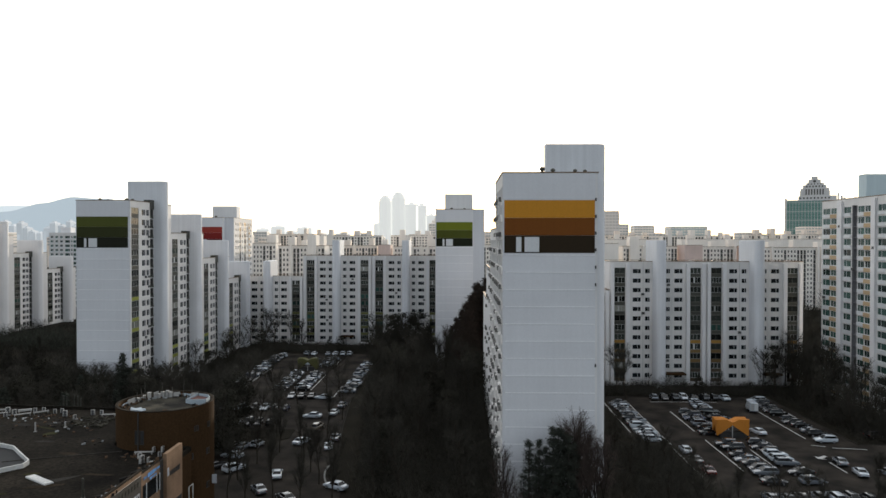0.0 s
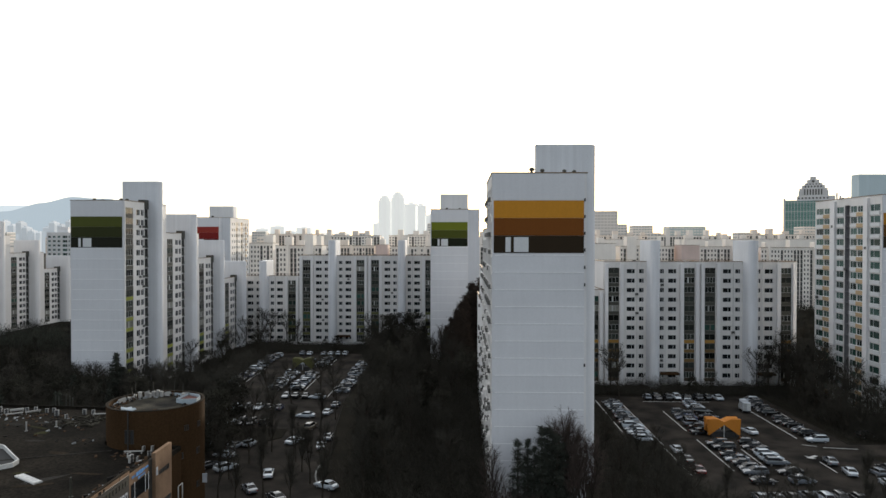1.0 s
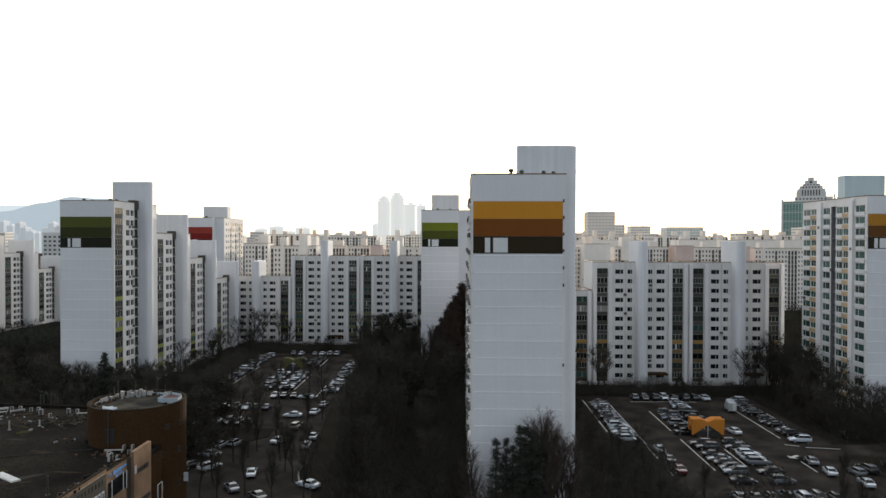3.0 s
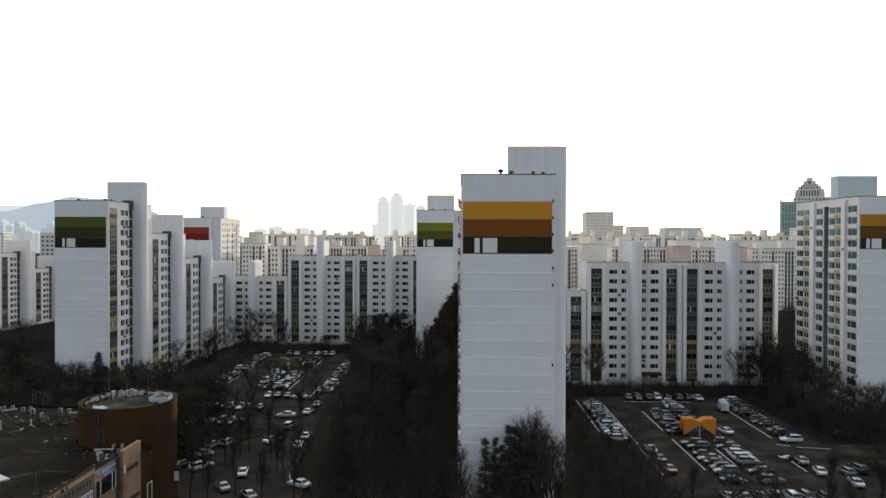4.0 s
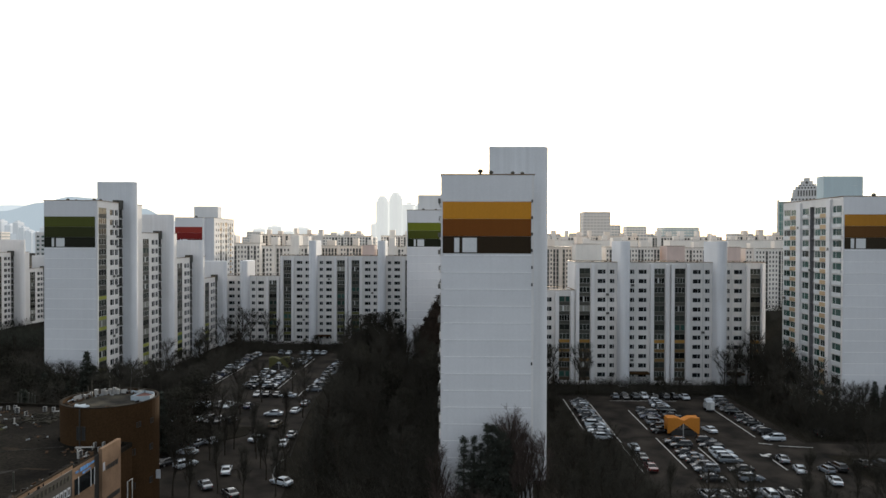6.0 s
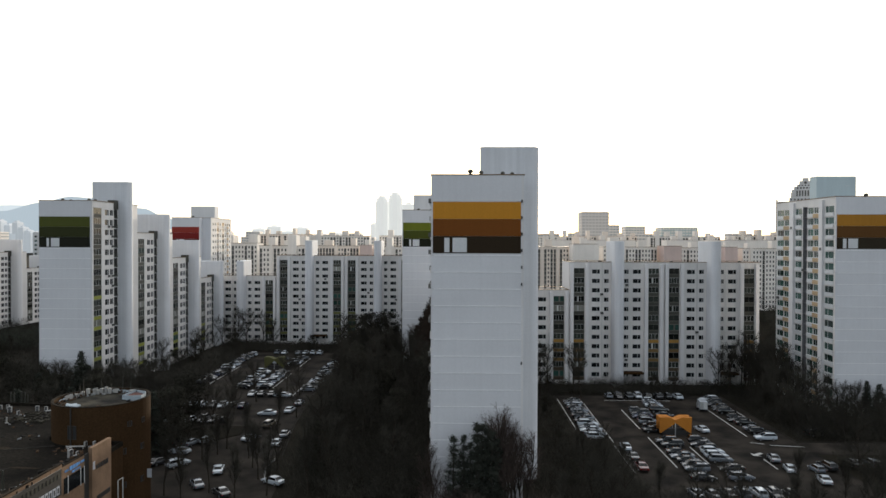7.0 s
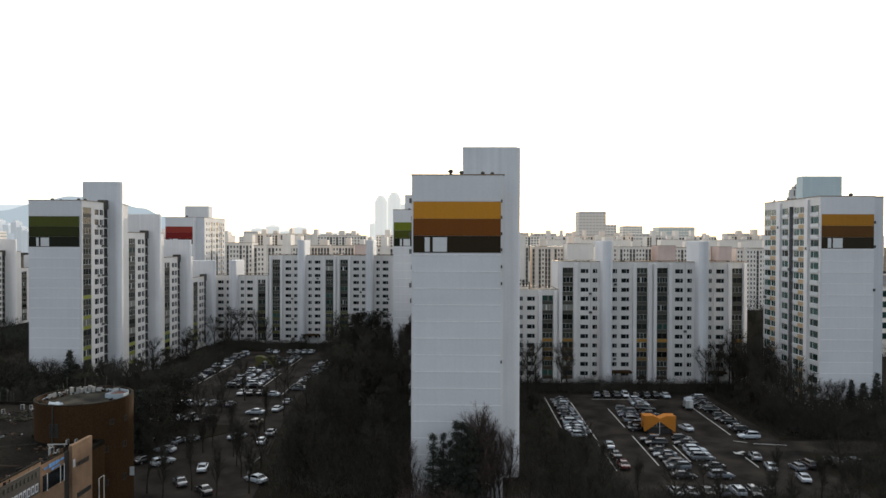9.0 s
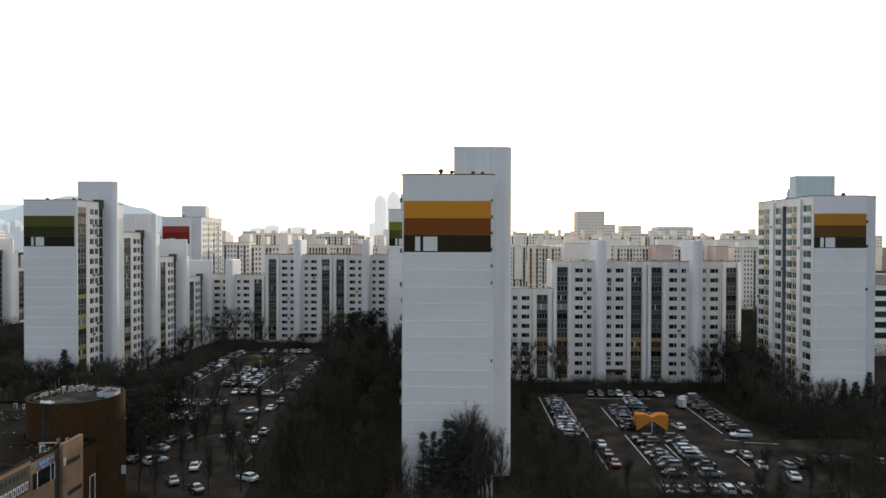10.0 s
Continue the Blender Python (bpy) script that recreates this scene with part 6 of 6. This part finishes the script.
undergrowth("undergrowth", "bare scrub before the parking place", 34, 96, 88, 100, 520, 4.5, 51)
grove(24, 92, 173, 179.5, 6, 3.0, 6.0, ("bare", "bare", "ever"), 6)
undergrowth("undergrowth", "hedge and shrubs before the long block", 24, 92, 172, 179.5, 520, 2.4, 7)
undergrowth("undergrowth", "thin bare shrubs along the long block", 24, 94, 177, 182.5, 180, 3.6, 48)
grove(22, 42, 168, 181, 4, 10, 14, ("bare",), 46)
grove(-64, -37, 117, 139, 8, 9, 12, ("bare", "bare", "poplar"), 53)
grove(-64, -50, 145, 154, 4, 8, 11, ("bare",), 55)
grove(92, 140, 100, 131, 16, 6, 10, ("bare", "bare", "poplar"), 56)
grove(80, 92, 133, 158, 10, 7, 10, ("bare",), 57)
undergrowth("undergrowth", "dark scrub over the verge of the side drive", 96, 150, 95, 133, 1000, 4.5, 58)
undergrowth("undergrowth", "tall bare scrub at the end of the parking place", 77, 112, 93, 121, 520, 6.0, 65)
grove(82, 94, 174, 183, 4, 11, 15, ("bare",), 47)
for x, y, h in ((84.5, 141, 10), (87.5, 145, 11), (90.5, 142, 9.5), (85.5, 150, 11), (89.5, 154, 12), (83, 157, 10.5), (88, 161, 12), (30, 163, 14), (28, 168, 14), (33, 172, 13), (25.5, 161, 13), (79, 172, 13.5), (84, 168, 13), (77.5, 176, 11)):
    tree(("bare", int(x) % 4), x, y, h)
grove(77.5, 91, 136, 164, 14, 4.0, 6.5, ("bare",), 8)
grove(81, 92, 160, 182, 9, 9, 13, ("bare", "bare", "poplar"), 28)
grove(78.5, 118, 97, 122, 22, 5.5, 9, ("bare", "bare", "poplar"), 29)
undergrowth("undergrowth", "dark shrubs beside the side drive", 78, 130, 92, 123, 950, 4.2, 30)
undergrowth("undergrowth", "dense dark scrub beside the tower block", 77, 92, 132.5, 182, 520, 3.2, 9)
grove(93, 128, 143, 149, 20, 6.5, 9.0, ("bare", "bare", "bare", "fir"), 40)
grove(85, 92, 158, 184, 6, 12.5, 16, ("bare",), 44)
grove(84, 128, 132.5, 144, 14, 5.0, 7.5, ("bare", "bare", "bare"), 10)
undergrowth("undergrowth", "dark shrubs at the tower block's foot", 80, 135, 132.5, 149.5, 1600, 7.6, 11)
tree(("fir", 0), 103.5, 146, 10.6)
tree(("fir", 1), 100, 145, 8.8)
grove(-100, -64.5, 119, 162, 38, 8, 11.5, ("bare", "bare", "fir", "ever"), 12)
tree(("fir", 1), -75.2, 150, 13.8)
tree(("fir", 1), -74.0, 151, 10.5)
undergrowth("undergrowth", "bare thicket at the banded block's foot", -97, -65, 152, 162.8, 1300, 12.0, 41)
grove(-98, -66, 154, 162.5, 12, 9, 12, ("bare", "ever", "bare"), 45)
undergrowth("undergrowth", "dark scrub before the banded block", -100, -64, 117, 162.5, 1300, 6.5, 13)
grove(-140, -96, 125, 230, 9, 7, 10, MIX, 14, lambda x, y: x < -97)
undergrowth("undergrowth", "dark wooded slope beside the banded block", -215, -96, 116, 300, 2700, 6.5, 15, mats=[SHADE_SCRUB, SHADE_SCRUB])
grove(-75, -64, 166, 250, 15, 7, 10.5, ("bare", "bare", "bare", "ever"), 16)
undergrowth("undergrowth", "shrubs along the stepped block", -74.5, -63.2, 162, 250, 800, 3.2, 17)
for x, y, h in ((-70, 243, 15), (-65.5, 240, 14), (-61, 245, 13), (-56, 241, 11), (-73, 236, 12), (-30, 240, 13), (-22, 238, 13.5), (-24.5, 229, 14), (-18, 226, 15), (-13.5, 219, 15), (-14, 234, 14.5)):
    tree(("bare", int(-x) % 4) if x < -27 else ("ever", int(-x) % 2), x, y, h)
grove(-55, -8, 235, 246, 6, 3, 7, ("bare", "ever"), 18)
undergrowth("undergrowth", "hedge before the long block", -74, -8, 234.5, 248, 620, 2.6, 19)
for x, y, h in ((-47, 130.5, 10), (-44, 134, 11), (-40.5, 137, 9.5), (-36.0, 133, 10.5), (-48.5, 137, 10), (-52, 148, 11), (-46, 149, 10), (-40, 149, 9), (-56, 160, 11), (-50.5, 161.5, 12), (-44.5, 162, 11.5), (-38.5, 161, 10.5),
                (-57.5, 148, 12), (-60.5, 140, 12), (-58, 131, 12), (-55, 122, 11), (-33.5, 120.5, 8), (-36.0, 109.5, 9), (-27.2, 118.5, 7.5), (-25.0, 113.5, 8), (-22.4, 108, 8.5), (-20.5, 112.5, 9), (-34.6, 100.5, 8.8), (-31.5, 99.0, 8.2), (-28.2, 101.8, 8.9), (-23.5, 99.5, 8.6), (-19.0, 101.0, 8.9), (-33.0, 124.0, 8.8), (-28.6, 122.6, 8.5), (-35.2, 117.5, 8.9), (-26.2, 134.5, 8.9), (-25.4, 147, 10), (-29.8, 168.5, 11), (-33.5, 170.5, 10)):
    tree(("poplar", int(-x) % 2) if h < 9 else ("bare", int(-x) % 4), x, y, h)


undergrowth("undergrowth", "dark shrubs before the outer block", -184, -112, 232, 268, 760, 8.0, 49, mats=[NEEDLE, LEAF])
tree(("larch", 0), 51.2, 240, 30)
for x, y, h, kd in ((-4.4, 207, 12.8, "brush"), (-3.0, 206, 9.2, "brush"), (-25.8, 230, 7.5, "ever"), (-22.9, 230, 9.5, "ever"), (-27.8, 228, 5.9, "bare")):
    tree((kd, int(h) % 2), x, y, h)
undergrowth("undergrowth", "dark winter wood behind the tower block", 96, 210, 182, 340, 1700, 11.5, 21, None, 1.5)
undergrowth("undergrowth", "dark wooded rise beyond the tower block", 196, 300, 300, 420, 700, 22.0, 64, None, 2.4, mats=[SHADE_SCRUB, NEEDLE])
undergrowth("undergrowth", "winter trees before the furthest rows", 118, 190, 270, 340, 620, 19.0, 25, None, 1.6)
undergrowth("undergrowth", "dark winter trees between the far rows", -130, 130, 300, 345, 1300, 9, 22, None, 1.8)
undergrowth("undergrowth", "dark winter trees beside the far rows", -330, -215, 300, 420, 900, 8, 23, None, 1.8)
grove(94, 112, 180, 205, 8, 11, 15, ("bare", "ever"), 24)
for x, y, h, kd in ((126, 262, 12.5, "ever"), (130.5, 258, 14.5, "ever"), (135, 264, 13, "bare"), (139, 256, 14, "ever"), (122, 255, 13, "ever"), (143.5, 262, 12, "ever")):
    tree((kd, int(x) % 2), x, y, h)
joined_trees()
low = thing("office_building", "low grey building with green glazing", "building", pose(162, 232, 0))
b = Build()
b.box(-12, 14, 0, 20, 0, 24.5, 0, 0.2)
part("wall", b, [FAR_A], low)
for k in range(5):
    b = Build()
    b.box(-12.1, 14.1, -0.12, 20, 6 + k * 3.6, 8.0 + k * 3.6)
    part("window_band", b, [GLASS_GREEN], low)
b = Build()
b.solid([[(-13, -1, 24.5), (15, -1, 24.5), (15, 21, 24.5), (-13, 21, 24.5)], [(-6, 5, 27.5), (8, 5, 27.5), (8, 15, 27.5), (-6, 15, 27.5)]])
part("roof", b, [ROOF], low)


# ---- fittings on the blocks ----
def wall_unit():
    own = thing("air_conditioner", "outdoor air conditioner unit on wall brackets", "air conditioner", pose(0, 0, -60), "wall units")
    b = Build()
    b.box(-0.40, 0.40, -0.46, -0.12, 0.0, 0.60, 0, 0.03)
    part("casing", b, [UNIT_SHADED], own)
    g = Build()
    g.disc(0, 0, 0, 0.02, 0.24, 0.24, 12)
    ob = put("fan_grille", g.mesh("fan_grille", [GRILLE]), own)
    ob.matrix_basis = pose(0, -0.46, 0.30, 90)
    for x in (-0.32, 0.32):
        f = Build()
        f.box(x - 0.03, x + 0.03, -0.48, 0.0, -0.06, 0.0)
        part("bracket", f, [GRILLE], own)
    return own


wall_ac = wall_unit()
rng = random.Random(31)
first = True
spots = []
for sec, floors in ((0, 18), (1, 15), (2, 12), (3, 9)):
    for k in range(floors):
        for u in (2.1, 4.6, 7.0, 9.7, 11.8, 13.9, 16.7, 19.0, 21.4):
            if rng.random() < (0.46, 0.36, 0.15, 0.0)[sec]:
                spots.append(pose(6.15, 98.2 + sec * SEC_TALL + u * SEC_TALL / SEC, BASE + k * STOREY + 0.25, 0, 0, -90))
for k in range(18):
    for u in (7.6, 9.4):
        if rng.random() < 0.42:
            spots.append(pose(-79.9, 163.7 + u, BASE + k * STOREY + 0.3, 0, 0, 90) @ Matrix.Scale(0.85, 4))
for u, k in ((5.2, 14), (5.3, 3), (19, 16), (13.2, 12), (26, 9)):
    spots.append(pose(93.25, 150.5 + u, BASE + k * STOREY + 0.3, 0, 0, -90))
for x, k in ((49.2, 9), (49.3, 7), (55.9, 2), (56.0, 10), (75.0, 5)):
    spots.append(pose(x, 184.7, BASE + k * STOREY + 0.25))
for x, k in ((-45.6, 8), (-49.6, 6), (-49.4, 3), (-45.4, 2), (-39.9, 9), (-36.2, 5), (-35.8, 3), (-23.6, 7), (-19.8, 4), (-13.2, 6), (-9.6, 8), (-9.8, 3)):
    spots.append(pose(x, 253.4, BASE + k * STOREY + 0.2))
for m in spots:
    if first:
        wall_ac.matrix_basis = m
        first = False
    else:
        copy_thing(wall_ac, m)


for z in (44.6, 42.2, 39.8, 37.4, 34.9, 32.4, 20.8):
    x = 19.46
    b = Build()
    b.box(x - 0.11, x + 0.11, 98.05, 98.195, z, z + 0.45, 0, 0.03)
    tagged(put("wall_vent", b.mesh("wall_vent", [GRILLE])), "small dark vent hood on the white end wall", "vent", "wall vents")
for x, z in ((105.25, 43.0), (105.25, 37.6), (105.25, 28.0)):
    b = Build()
    b.box(x - 0.2, x + 0.2, 150.2, 150.49, z, z + 0.6, 0, 0.03)
    tagged(put("wall_vent", b.mesh("wall_vent", [GRILLE])), "small dark vent hood on the white end wall", "vent", "wall vents")
for x0, x1, y in ((55.0, 60.2, 184.7), (81.0, 85.5, 184.7), (-44.3, -39.2, 253.4), (-18.2, -13.4, 253.4)):
    own = thing("entrance_canopy", "brown flat canopy over the block entrance", "canopy", pose((x0 + x1) / 2, y, 0), "entrance canopies")
    w = (x1 - x0) / 2
    b = Build()
    b.box(-w, w, -2.6, -0.01, 3.2, 3.7, 0, 0.06)
    part("roof", b, [BRICK], own)
    for px in (-w + 0.2, w - 0.2):
        b = Build()
        b.tube([(px, -2.4, 0), (px, -2.4, 3.2)], [0.14, 0.14], 8)
        part("post", b, [WHITE_METAL], own)


def roof_vent(x, y, z, s=1.0, proto=[]):
    if proto:
        return copy_thing(proto[0], Matrix.LocRotScale((x, y, z), None, (s, s, s)))
    own = thing("roof_vent", "dark mushroom-capped roof vent", "roof vent", pose(x, y, z), "roof vents")
    b = Build()
    b.disc(0, 0, 0, 0.55, 0.22, 0.2, 10)
    part("stem", b, [RAIL], own)
    b = Build()
    b.solid([[(r * math.cos(2 * math.pi * j / 12), r * math.sin(2 * math.pi * j / 12), zz) for j in range(12)] for zz, r in ((0.5, 0.34), (0.62, 0.42), (0.82, 0.40), (1.0, 0.2))])
    part("cap", b, [RAIL], own)
    proto.append(own)
    return own


top18, top12, top9 = roof_height(18), roof_height(12), roof_height(9)
for x, y, z, s in ((11.9, 98.8, top18 - 0.1, 0.8), (13.5, 99.4, top18 - 0.1, 0.85), (16.7, 99.4, top18 - 0.1, 0.75), (18.1, 99.2, top18 - 0.15, 0.7),
                   (-88.0, 165, top18 - 0.4, 1.0), (-86.2, 165.5, top18 - 0.4, 0.8), (-81.5, 165.2, top18 - 0.4, 1.0), (-80.9, 167, top18 - 0.4, 1.0), (-2.5, 214, top18 - 0.4, 1.0), (1.5, 214, top18 - 0.4, 0.9),
                   (101.0, 152.2, top18 + 0.1, 1.1), (-104, 289, top18 - 0.4, 1.3), (96.0, 168, top18 - 0.3, 1.2)):
    roof_vent(x, y, z, s)
for k in range(16):
    roof_vent(42 + k * 3.2 + (k * 7 % 3) * 0.5, 186.5 + (k * 5 % 4) * 0.8, top12 - 0.8, 0.8 + (k % 3) * 0.2)
for k in range(15):
    roof_vent(-56 + k * 3.1 + (k * 7 % 3) * 0.5, 255.5 + (k * 5 % 4) * 0.8, top12 - 0.8, 0.9 + (k % 3) * 0.2)
